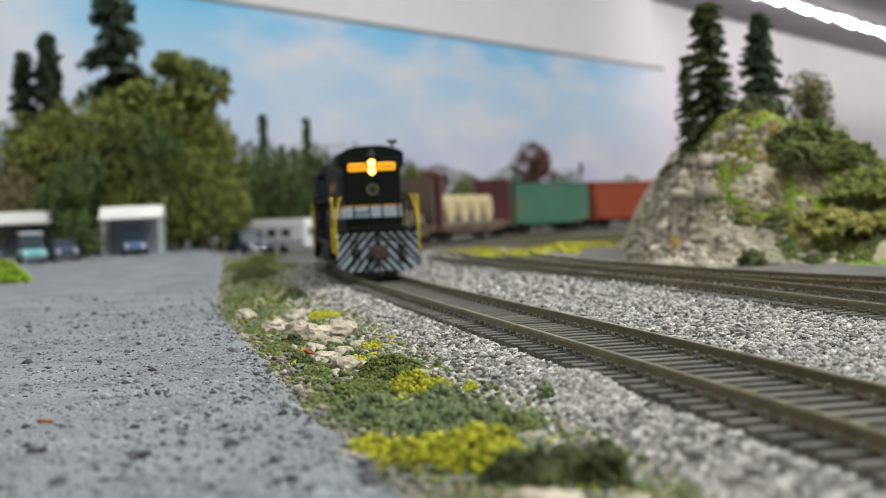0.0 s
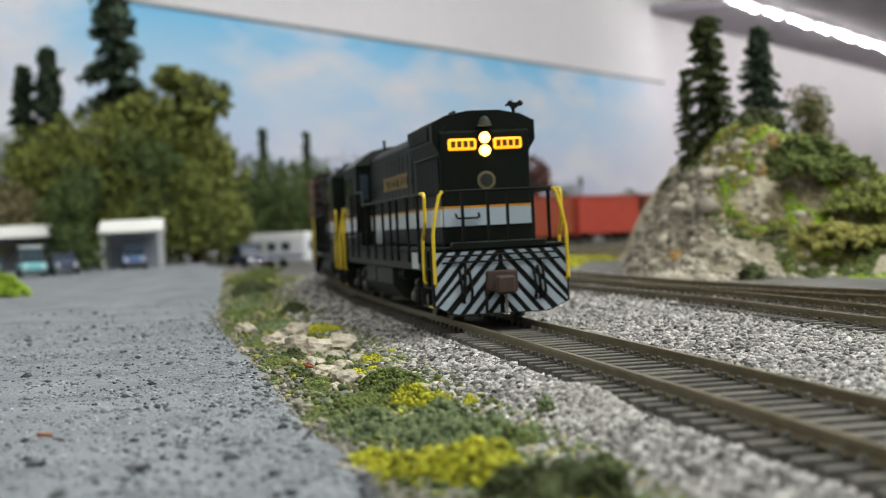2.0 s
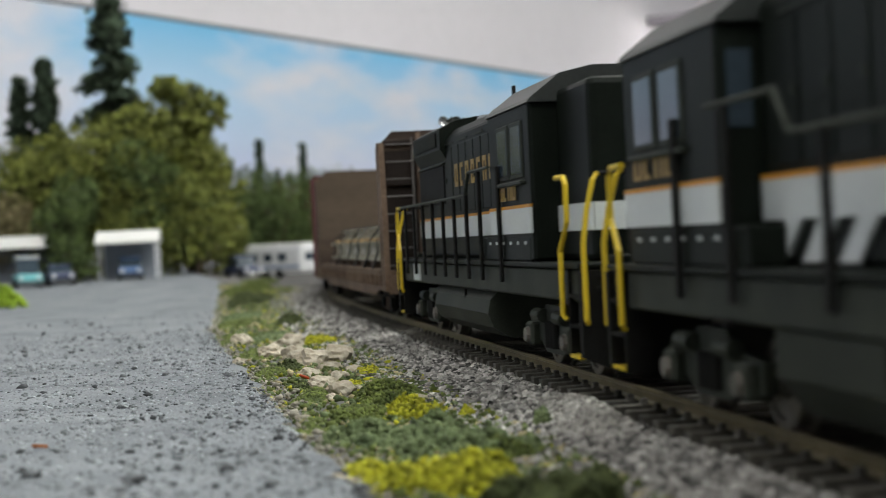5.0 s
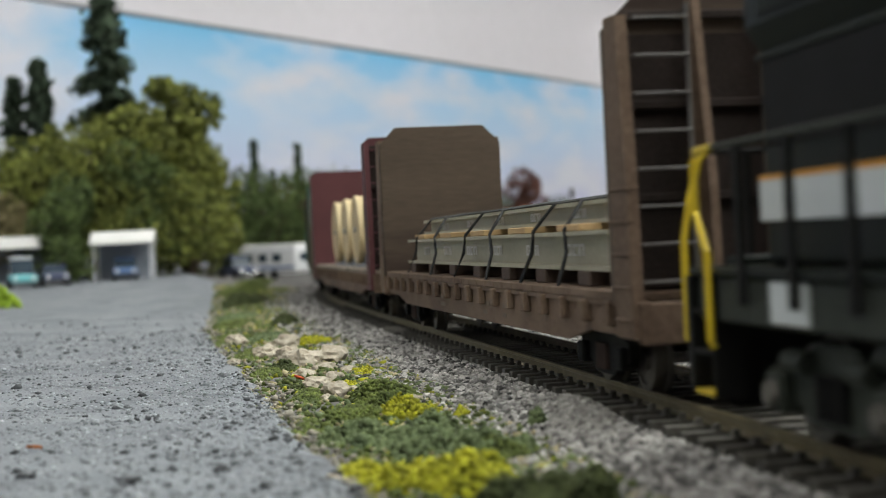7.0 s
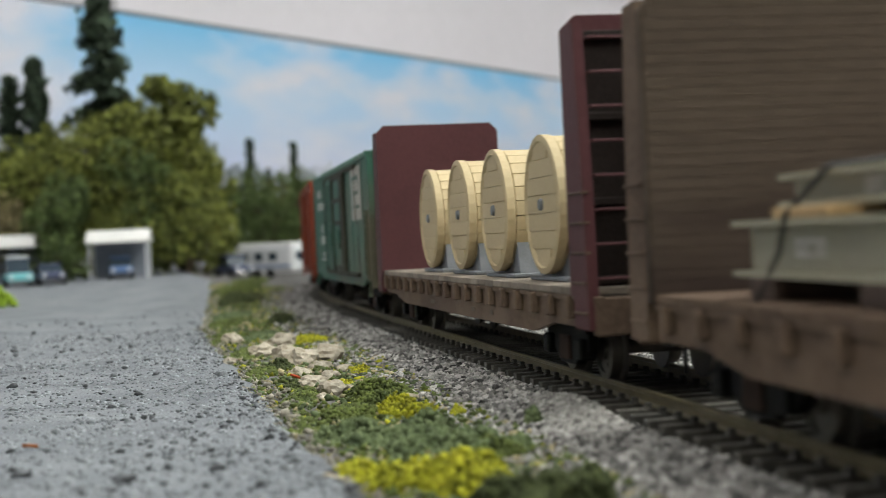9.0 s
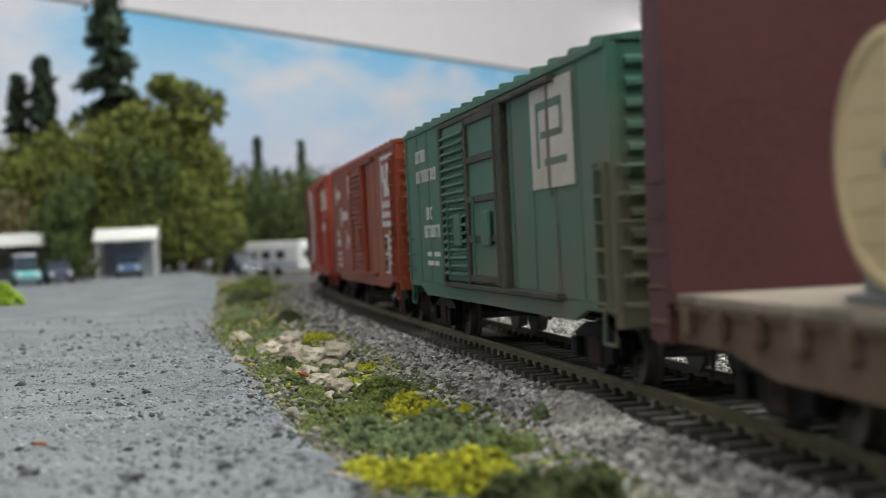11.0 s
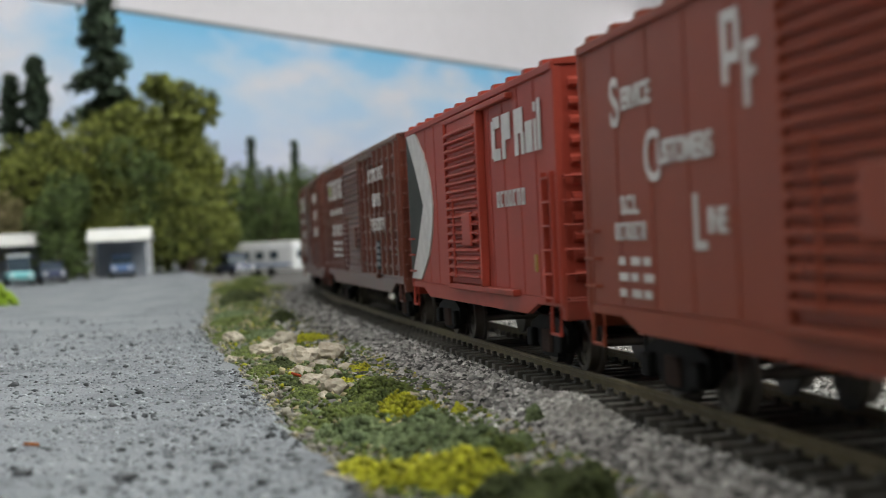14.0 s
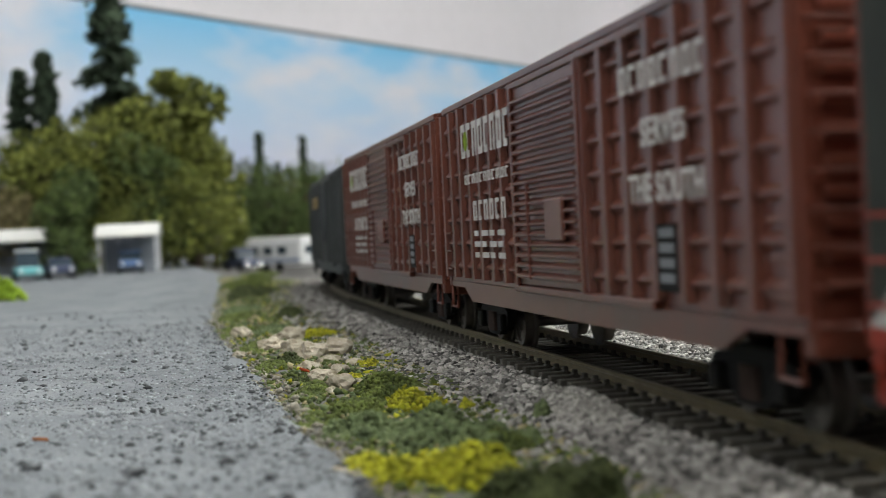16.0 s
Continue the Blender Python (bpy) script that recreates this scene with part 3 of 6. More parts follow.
def verge():
    lime = "bright yellow-green foam turf clump beside the road"
    for x, y, rx, ry, h in ((1, 172, 9, 7, 4.6), (-6, 245, 4.6, 5, 3.8), (-37.6, 439, 6, 9, 3), (-9.5, 180, 4, 6, 2.6), (-17, 330, 2.5, 5, 2),
                            (-29, 375, 3, 8, 2), (-19, 300, 2, 5, 1.8), (3, 240, 1.2, 1.5, 2.2)):
        turf(x, y, rx, ry, h, YELLOW_TURF, lime, int(90 + rx * ry * 34))
    for x, y, rx, ry, h in ((5.2, 199, 6.5, 8, 3.6), (-12.5, 216, 5, 8, 3.4), (-4, 206, 6, 8, 3.6), (-84, 610, 8, 30, 3), (-2, 222, 4, 6, 4.2), (14, 218, 1.2, 1.5, 3.4), (-55, 470, 5, 20, 2.4)):
        turf(x, y, rx, ry, h, GREY_TURF, "grey-green foam turf clump beside the road", int(90 + rx * ry * 30))
    for x, y, rx, ry, h in ((12.0, 157, 7.0, 8, 5.2), (-36.7, 347, 2.5, 4, 3.2), (-58, 560, 5, 20, 5), (-100, 760, 10, 40, 6), (-30, 305, 1.5, 3, 1.6)):
        turf(x, y, rx, ry, h, DARK_TURF, "dark green foam turf clump beside the road", int(90 + rx * ry * 30))
    for x, y, rx, ry, h in ((-11, 272, 6, 10, 4), (-15, 249, 5, 9, 2.4), (-25.5, 280, 3.5, 14, 1.8), (7, 195, 5, 6, 3), (-66, 470, 6, 22, 2.2), (-52, 400, 4, 24, 1.8),
                            (-40, 340, 3.5, 18, 1.8), (-118, 900, 12, 80, 5), (-78, 560, 6, 30, 2.4), (-22, 235, 2, 12, 1.4), (-136, 1100, 14, 80, 5)):
        turf(x, y, rx, ry, h, GREEN_TURF, "olive green foam turf clump beside the road", int(90 + min(rx * ry, 120) * 26))
    for x, y, r, sq in ((-44.6, 425, 5.2, 0.6), (-32.5, 358, 5.0, 0.62), (-26.5, 366, 4.6, 0.75), (-20.1, 283, 3.2, 0.75), (-25.4, 303, 3.4, 0.55), (-20.5, 335, 2.6, 0.5), (-5.2, 268, 2.0, 0.5),
                        (8.6, 143, 3.8, 0.45), (-46, 390, 4.4, 0.6), (-38, 375, 4.2, 0.7), (-23, 318, 2.8, 0.6), (-30.5, 330, 2.6, 0.6), (-62, 452, 4, 0.6), (-21.5, 276, 1.8, 0.6), (-27, 345, 3.0, 0.5),
                        (-52, 372, 2.2, 0.6), (-17.5, 292, 1.5, 0.6), (-13, 176, 2.2, 0.6), (17, 140, 2.2, 0.6)):
        rock(x, y, r * 0.9, sq)
    leaf = Geo().box(-1, 1, -0.7, 0.7, 0, 0.5, 0.15)
    tagged(part("fallen_leaf", leaf, mat("red_foam", (0.42, 0.07, 0.02), rough=0.9), at=(-29.5, 306, -3.2, 10, 20, 30)), "small red crumb of foam leaf on the rocks", "foam crumb")
    tagged(part("fallen_leaf", leaf, mat("orange_foam", (0.3, 0.1, 0.03), rough=0.9), at=(-59, 212, -3.0, 0, 10, 50)), "small orange crumb of foam leaf on the road", "foam crumb")
    # thin dusting of turf crumbs over the whole strip
    n = 17000
    Y = 110 + 900 * RNG.uniform(0, 1, n) ** 2.2
    E = edge_x(Y)
    wide = np.clip(track_x(Y) - 19 - E, 6, 60)
    X = E + RNG.normal(0.5, 0.33, n) * wide
    keep = (X < track_x(Y) - 29)
    X, Y = X[keep], Y[keep]
    c = np.stack([X, Y, land(X, Y) + RNG.uniform(0, 0.6, len(X))], 1)
    k = RNG.uniform(0, 1, len(X))
    for m, lo, hi, w in ((GREEN_TURF, 0, 0.42, "olive"), (GREY_TURF, 0.42, 0.72, "grey-green"), (YELLOW_TURF, 0.72, 0.8, "yellow"), (STRAW, 0.8, 1.0, "straw-coloured")):
        q = (k >= lo) & (k < hi)
        scatter("turf_crumbs", c[q], RNG.uniform(0.4, 1.3, q.sum()) * (1 + Y[q] / 900), m, w + " foam turf crumbs strewn along the verge", "turf", "crumb")


verge()


def hill():
    """A steep bank with a rocky left face and turf on top."""
    xs, ys = ladder(86, 620, 110), ladder(560, 1250, 90)

    def height(X, Y):
        foot = np.maximum(84, 0.12 * Y + 4) - np.clip(640 - Y, 0, 90) * 0.25 + 6 * bumps(X * 0, Y, 60, 41) + 4 * bumps(X * 0, Y, 19, 47)
        t = np.clip((X - foot) / 54, 0, 1)
        rise = (1 - (1 - t) ** 1.6) * smooth((Y - 588 - np.clip(190 - X, 0, 90) * 0.25) / 90) * smooth((600 - X) / 160) * smooth((1235 - Y) / 200)
        top = 64 - 36 * smooth((X - 148) / 84) + 6 * bumps(X, Y, 45, 42)
        z = -5 + rise * (top + 5)
        return z + rise * (1 - rise) * 22 * bumps(X, Y, 15, 43) + rise * 3.5 * bumps(X, Y, 7, 44)

    tagged(part("hill", sheet("hill", xs, ys, height, HILL), HILL), "rocky model hill with green and yellow turf", "hill", kind="structure")
    n = 110000
    X, Y = RNG.uniform(96, 420, n), 575 + 420 * RNG.uniform(0, 1, n) ** 1.4
    Z = height(X, Y)
    patch = 0.8 * bumps(X, Y, 26, 45) + 0.5 * bumps(X, Y, 9, 46) + (Z - 22) / 50 + 0.55 * np.clip((X - 122) / 16, -1, 0.7)
    for m, lo, hi, word in ((GREEN_TURF, -0.05, 0.35, "olive"), (OLIVE_TURF, 0.35, 0.62, "yellow-olive"), (LIME_TURF, 0.62, 0.8, "lime green"), (RUST_TURF, 1.0, 1.6, "rust brown"), (STRAW, 0.8, 1.0, "straw-coloured")):
        q = (patch > lo) & (patch < hi) & (Z > -4.5)
        if m is RUST_TURF:
            q &= Z > 40
        scatter("hill_turf", np.stack([X, Y, Z + 0.6], 1)[q], RNG.uniform(1.0, 3.0, q.sum()), m, word + " turf on the hill", "turf", "crumb")
    n = 15000
    X, Y = RNG.uniform(84, 240, n), 585 + 220 * RNG.uniform(0, 1, n)
    Z = height(X, Y)
    q = (Z > -4) & (Z < 56) & (X < 118 + 16 * bumps(X, Y, 20, 48) + RNG.uniform(0, 1, n) ** 3 * 60)
    scatter("hill_scree", np.stack([X, Y, Z], 1)[q], RNG.gamma(2.0, 0.9, q.sum()) + 0.5, SCREE, "tan and grey rock chips on the hill's face", "scree")
    for x, y, rx, ry, h, m, w in ((166, 655, 24, 20, 22, GREEN_TURF, "olive green"), (200, 640, 34, 24, 16, LEAF_A, "olive"), (150, 690, 10, 10, 12, DARK_TURF, "dark green"), (128, 612, 5, 5, 9, DARK_TURF, "dark green"),
                                  (186, 585, 22, 8, 7, LIME_TURF, "lime green"), (172, 622, 26, 14, 13, OLIVE_TURF, "yellow-olive"), (152, 712, 16, 12, 7, RUST_TURF, "rust brown"), (214, 618, 26, 16, 14, OLIVE_TURF, "yellow-olive"), (138, 700, 9, 9, 9, DARK_TURF, "dark green"), (105, 660, 5, 8, 4, RUST_TURF, "rust brown")):
        z = float(height(np.array(float(x)), np.array(float(y)))) - 2
        n = int(200 + rx * ry * 2.4)
        c = clump_points(x, y, z, rx, ry, h, n)
        v, f = bits(c, RNG.uniform(1.2, 3.6, n), RNG, "crumb", 0.9)
        tagged(part("bush", raw("bush", v, f, m), m), w + " foam bush on the model hill", "bush", group="bushes on the hill")
    return height


OLIVE_TURF = mat("olive_turf", (0.27, 0.25, 0.06), (0.16, 0.15, 0.035), rough=0.95, scale=200, fine=2000, rand=0.4, island=True)
SCREE = mat("scree_rock", (0.5, 0.45, 0.36), (0.28, 0.25, 0.2), rough=0.95, scale=60, fine=600, rand=0.4, island=True)
hill_height = hill()


def broadleaf(x, y, z, h, w, leaf, label, n=2600, lobes=11, lean=0.0):
    """A tapered trunk with limbs, and a crown of leaf clusters with gaps."""
    t = tagged(new("tree"), label, "tree")
    t.matrix_basis = pose(x * K, y * K, z * K)
    g = Geo()
    for i in range(6):
        g.lathe([(h * 0.022 * (1 - i * 0.13), 0), (h * 0.022 * (1 - (i + 1) * 0.13), h * 0.14)], (lean * i * h * 0.02, 0, i * h * 0.14), seg=7)
    tips = []
    for i in range(lobes):
        a, e = RNG.uniform(0, 6.283), 0.14 + 0.8 * (i + RNG.uniform(0, 1)) / lobes
        r = w * 0.5 * RNG.uniform(0.3, 0.95) * (1.1 - 0.6 * e)
        p = Vector((math.cos(a) * r + lean * e * h * 0.1, math.sin(a) * r, h * e))
        g.tube([(lean * e * h * 0.08, 0, h * e * 0.62), (p * 0.6 + Vector((0, 0, h * e * 0.35))).to_tuple(), p.to_tuple()], h * 0.007, 5)
        tips.append((p, w * RNG.uniform(0.2, 0.34)))
    part("trunk", g, BARK, t)
    c = []
    for p, r in tips:
        k = n // lobes
        d = RNG.normal(size=(k, 3))
        d /= np.linalg.norm(d, axis=1)[:, None]
        c.append(np.array(p) + d * (r * RNG.uniform(0.35, 1.1, k) ** 0.5)[:, None] * np.array([1, 1, 0.85]))
    c = np.concatenate(c)
    v, f = bits(c, RNG.uniform(0.024, 0.062, len(c)) * h, RNG, "leaf", 0.9)
    part("crown", raw("crown", v, f, leaf), leaf, t)
    return t


def conifer(x, y, z, h, w, leaf, label, n=2200, bare=0.12, power=0.9):
    """A straight trunk with drooping whorls of needle tufts, uneven in outline."""
    t = tagged(new("conifer"), label, "tree")
    t.matrix_basis = pose(x * K, y * K, z * K)
    g = Geo().lathe([(h * 0.014, 0), (h * 0.009, h * 0.5), (h * 0.003, h * 0.98)], (0, 0, 0), seg=7)
    c = []
    levels = 26
    for i in range(levels):
        e = bare + (1 - bare) * (i + RNG.uniform(0, 0.7)) / levels
        for _ in range(7):
            a = RNG.uniform(0, 6.283)
            r = w * 0.5 * (1 - e) ** power * RNG.uniform(0.55, 1.15) + w * 0.03
            k = max(int(n / levels / 3.2), 8)
            s = RNG.uniform(0.15, 1.0, k)
            px, py = np.cos(a) * r * s, np.sin(a) * r * s
            pz = h * e - r * 0.35 * s
            c.append(np.stack([px + RNG.normal(0, w * 0.03, k), py + RNG.normal(0, w * 0.03, k), pz + RNG.normal(0, h * 0.008, k)], 1))
            if i % 3 == 0:
                g.tube([(0, 0, h * e), (math.cos(a) * r, math.sin(a) * r, h * e - r * 0.35)], h * 0.0025, 4)
    part("trunk", g, BARK, t)
    c = np.concatenate(c)
    v, f = bits(c, RNG.uniform(0.02, 0.045, len(c)) * h, RNG, "leaf", 0.8)
    part("crown", raw("crown", v, f, leaf), leaf, t)
    return t


def at_land(x, y):
    return float(land(np.array(float(x)), np.array(float(y)))) - 0.5


def woods():
    olive, deep, dry = "olive green broadleaf model tree behind the road", "dark green broadleaf model tree behind the road", "dry straw-coloured model tree behind the road"
    for x, y, h, w, leaf, label in ((-392, 1345, 118, 95, LEAF_A, olive), (-345, 1300, 112, 80, LEAF_A, olive), (-300, 1310, 132, 95, LEAF_A, olive), (-262, 1330, 160, 90, LEAF_A, olive),
                                    (-228, 1350, 188, 66, LEAF_A, olive), (-216, 1330, 136, 70, LEAF_A, olive), (-245, 1290, 105, 90, LEAF_B, deep), (-210, 1275, 88, 80, LEAF_A, olive),
                                    (-292, 1400, 168, 70, LEAF_A, olive), (-375, 1270, 74, 66, LEAF_C, dry), (-308, 1250, 90, 52, LEAF_B, deep), (-202, 1320, 90, 50, LEAF_A, olive),
                                    (-291, 1150, 74, 44, LEAF_B, deep), (-430, 1330, 130, 100, LEAF_A, olive), (-260, 1265, 70, 80, LEAF_A, olive), (-335, 1360, 136, 80, LEAF_A, olive)):
        broadleaf(x, y, at_land(x, y), h, w, leaf, label, n=3400, lobes=15)
    for x, y, h, w in ((-309, 1420, 272, 112), (-366, 1390, 212, 58), (-392, 1400, 196, 54)):
        conifer(x, y, at_land(x, y), h, w, NEEDLE, "tall dark conifer behind the broadleaf model trees", n=3200, bare=0.2, power=0.65)
    # darker wood at the foot of the backdrop
    for x, y, h in ((-209, 1750, 158), (-158, 1755, 152), (-185, 1720, 118)):
        conifer(x, y, -4, h, 34, NEEDLE, "slim dark conifer by the backdrop", n=1400)
    for x, y, h, w, leaf, label in ((-195, 1690, 108, 90, LEAF_B, "dark"), (-222, 1700, 112, 90, LEAF_B, "dark"), (-175, 1640, 84, 90, LEAF_B, "dark"), (-60, 1800, 96, 80, LEAF_B, "dark"), (-20, 1900, 90, 80, LEAF_D, "rust red"), (-165, 1700, 98, 60, LEAF_D, "rust red"), (-135, 1720, 112, 90, LEAF_B, "dark"), (-105, 1740, 104, 90, LEAF_B, "dark"), (-78, 1780, 96, 60, LEAF_A, "olive"),
                                    (-150, 1660, 70, 60, LEAF_B, "dark"), (-118, 1680, 64, 60, LEAF_A, "olive"), (-45, 1850, 92, 60, LEAF_A, "olive"), (-8, 1960, 86, 60, LEAF_B, "dark"), (31, 2000, 84, 54, LEAF_A, "olive"),
                                    (76, 2010, 70, 60, LEAF_B, "dark"), (128, 2000, 112, 66, LEAF_D, "rust red"), (165, 2060, 76, 60, LEAF_B, "dark"), (272, 2150, 68, 40, LEAF_B, "dark"), (100, 2040, 80, 60, LEAF_B, "dark")):
        broadleaf(x, y, -4, h, w, leaf, label + " model tree at the foot of the backdrop", n=3000, lobes=13)
    for x, y, h, w, label in ((130, 702, 122, 26, "tall thin"), (158, 718, 118, 30, "pointed")):
        z = float(hill_height(np.array(float(x)), np.array(float(y)))) - 3
        conifer(x, y, z, h - z - 2, w, NEEDLE_B if x < 140 else NEEDLE, label + " dark green conifer on the hill", n=5200, bare=0.02, power=0.3 if x < 140 else 0.6)
    z = float(hill_height(np.array(119.0), np.array(706.0))) - 3
    conifer(119, 706, z, 95 - z, 13, NEEDLE_B, "short thin dark green conifer on the hill", n=1200, bare=0.02, power=0.3)
    z = float(hill_height(np.array(186.0), np.array(735.0))) - 3
    broadleaf(186, 735, z, 86 - z, 30, LEAF_C, "sparse grey-green model tree on the hill", n=1700, lobes=13)
    broadleaf(187, 737, z, 84 - z, 28, LEAF_B, "sparse dark green model tree on the hill", n=1700, lobes=11)


woods()


# ---- buildings and road vehicles at the far end of the road ----
ROOF = mat("pale_roof", (0.82, 0.81, 0.78), (0.74, 0.73, 0.7), rough=0.8, scale=40, fine=300)
WOOD = mat("grey_wood", (0.3, 0.32, 0.36), (0.2, 0.22, 0.25), rough=0.85, scale=60, fine=600)
TEAL = mat("teal_paint", (0.2, 0.55, 0.58), (0.16, 0.47, 0.5), rough=0.3, scale=20, fine=200, bump=0)
NAVY = mat("navy_paint", (0.05, 0.065, 0.13), (0.04, 0.05, 0.1), rough=0.3, scale=20, fine=200, bump=0)
WHITE = mat("white_paint", (0.75, 0.75, 0.76), (0.66, 0.66, 0.68), rough=0.4, scale=20, fine=200, bump=0)
BLUE = mat("blue_paint", (0.1, 0.18, 0.36), (0.08, 0.14, 0.28), rough=0.35, scale=20, fine=200, bump=0)
PANE = mat("dark_pane", (0.05, 0.07, 0.09), rough=0.08, bump=0, spec=0.6)
TYRE = mat("tyre_rubber", (0.02, 0.02, 0.02), rough=0.8)
CHROME = mat("chrome", (0.6, 0.6, 0.6), rough=0.2, metal=1.0, bump=0)


def carport(x, y, w, d, h, turn, label):
    t = tagged(new("carport"), label, "shed")
    z = at_land(x, y)
    t.matrix_basis = pose(x * K, y * K, z * K, 0, 0, turn)
    part("roof", Geo().prism([(-d / 2 - 3, h - 9), (-d / 2 - 3, h - 7.6), (0, h + 1.5), (d / 2 + 3, h - 7.6), (d / 2 + 3, h - 9), (0, h)], "x", -w / 2 - 3, w / 2 + 3), ROOF, t, "pale pitched roof")
    for a in (-1, 1):
        for b in (-1, 1):
            part("post", Geo().box(a * w / 2 - 0.8, a * w / 2 + 0.8, b * d / 2 - 0.8, b * d / 2 + 0.8, -1, h - 7.5, 0.2), WHITE, t)
    part("back_wall", Geo().box(-w / 2 + 1, w / 2 - 1, d / 2 - 3, d / 2 - 1.2, -1, h - 7), WOOD, t, "dark boarded back wall")


def road_car(x, y, length, body, turn, label, roof=None, tall=17.0):
    """A period car: rounded body, cabin with panes, bumpers, lamps and wheels."""
    t = tagged(new("car"), label, "car")
    t.matrix_basis = pose(x * K, y * K, (at_land(x, y) + 2.2) * K, 0, 0, turn)
    L, w = length / 2, 9.5
    part("body", Geo().box(-L, L, -w, w, 2.5, 10, 2.2), body, t, smooth=False)
    part("cabin", Geo().prism([(-L * 0.72, 9.5), (L * 0.35, 9.5), (L * 0.12, tall), (-L * 0.5, tall)], "y", -w + 1.2, w - 1.2), PANE, t, "dark glass cabin")
    part("roof", Geo().box(-L * 0.55, L * 0.16, -w + 1, w - 1, tall - 1, tall + 0.8, 0.7), roof or body, t)
    for s in (-1, 1):
        part("bumper", Geo().box(s * L - 0.8, s * L + 0.8, -w, w, 3, 4.6, 0.3), CHROME, t, "chrome bumper")
        part("headlight", Geo().lathe([(0.2, 0), (1.6, 0), (1.2, 0.9), (0.2, 1.1)], (L - 0.3, s * 6.5, 7), "x", 10), WHITE, t)
    for a in (-0.62, 0.62):
        for s in (-1, 1):
            part("wheel", Geo().lathe([(0.5, -1.2), (3.6, -1.2), (4, -0.6), (4, 0.6), (3.6, 1.2), (0.5, 1.2)], (a * L, s * (w - 0.6), 3.6), "y", 12), TYRE, t)


def trailer(x, y, length, turn):
    t = tagged(new("camper_trailer"), "white rounded camper trailer parked by the trees", "trailer")
    t.matrix_basis = pose(x * K, y * K, (at_land(x, y) + 2.2) * K, 0, 0, turn)
    L, w, h = length / 2, 13, 29
    part("body", Geo().box(-L, L, -w, w, 4, h, 3.2), WHITE, t)
    part("roof", Geo().box(-L + 1.5, L - 1.5, -w + 1, w - 1, h - 1, h + 1.6, 1.2), ROOF, t)
    for i in range(3):
        part("window", Geo().box(-L + 7 + i * 15, -L + 16 + i * 15, -w - 0.4, -w + 0.5, 15, 22, 0.2), PANE, t)
    part("front_window", Geo().box(L - 0.5, L + 0.4, -7, 7, 15, 22, 0.2), PANE, t)
    part("stripe", Geo().box(-L + 3, L - 3, -w - 0.3, -w + 0.3, 9, 11, 0.1), BLUE, t, "blue side stripe")
    for a in (-7, 7):
        part("wheel", Geo().lathe([(0.5, -1.5), (4, -1.5), (4, 1.5), (0.5, 1.5)], (a, -w + 1, 4), "y", 12), TYRE, t)


carport(-253, 1200, 45, 34, 40, 6, "grey carport with a pale roof and white posts")
carport(-352, 1250, 70, 36, 40, 4, "long grey carport with a pale roof")
road_car(-252, 1196, 46, BLUE, -78, "blue period car parked under the carport")
road_car(-312, 1110, 50, TEAL, -70, "teal period car with a pale roof", WHITE, 22)
road_car(-346, 1105, 50, TEAL, -80, "teal period car with a pale roof", WHITE, 22)
road_car(-290, 1120, 44, NAVY, -70, "dark period car parked on the road", tall=15)
road_car(-170, 1270, 46, NAVY, -60, "dark blue period car parked before the trailer", tall=19)
trailer(-142, 1308, 62, -28)


def grass_mound():
    n = 5200
    c = clump_points(-281, 800, -4, 58, 42, 27, n)
    v, f = bits(c, RNG.uniform(1.0, 2.8, n), RNG, "crumb", 0.9)
    tagged(part("grass_mound", raw("grass_mound", v, f, LIME_TURF), LIME_TURF), "bright green turf mound at the roadside", "mound")


grass_mound()
# yellow weeds between the far tracks, and a signal mast
for x, y, rx, ry in ((38, 900, 26, 44), (66, 960, 26, 50), (22, 1010, 18, 50), (90, 1040, 30, 40)):
    turf(x, y, rx, ry, 4, YELLOW_TURF, "yellow weeds between the far tracks", 700, 2.2, -4)
mast = tagged(new("signal_mast"), "thin dark signal mast beside the far track", "signal")
mast.matrix_basis = pose(0.2, 2.1, -0.004)
part("pole", Geo().tube([(0, 0, 0), (0, 0, 90)], 1.2, 8), BARK, mast)
part("signal_head", Geo().box(-3, 3, -2, 2, 78, 92, 0.8), TIE, mast)


# ---- the train ----
START, SPEED, GAIN = 407.73, 116.751, 0.28086


def run(t):
    """Millimetres that the train has rolled since the start; it gathers a little speed."""
    return SPEED * t + GAIN * t * t



TRAIN, WHEELSETS = [], []
HOOD = mat("black_green_paint", (0.011, 0.014, 0.011), (0.007, 0.009, 0.007), spec=0.08, rough=0.45, scale=60, fine=1500, bump=0.06, spots=(0.018, 0.018, 0.014), spot_at=0.66)
# Cab roof colour, somewhat lighter and glossier than HOOD.
ROOF_DARK = mat("dark_grey_roof", (0.03, 0.034, 0.032), (0.018, 0.02, 0.019), spec=0.4, rough=0.4, scale=60, fine=1500, bump=0.06)
FRAME = mat("dark_frame", (0.045, 0.05, 0.04), (0.026, 0.03, 0.024), spec=0.12, rough=0.55, scale=100, fine=2000, bump=0.1)
BLACK = mat("underframe_black", (0.01, 0.0095, 0.009), (0.006, 0.0056, 0.005), spec=0.15, rough=0.7, scale=120, fine=2000)
YELLOW = mat("handrail_yellow", (0.72, 0.52, 0.02), (0.6, 0.42, 0.015), rough=0.45, scale=200, fine=2000, bump=0.05)
# The white of BAND, darkened and blued for the shade on the nose.
SHADED_WHITE = mat("shaded_white", (0.4, 0.47, 0.54), (0.33, 0.4, 0.46), rough=0.5, scale=80, fine=1500, bump=0.05)
BAND = mat("white_band", (0.66, 0.69, 0.68), (0.57, 0.6, 0.6), rough=0.45, scale=80, fine=1500, bump=0.05)
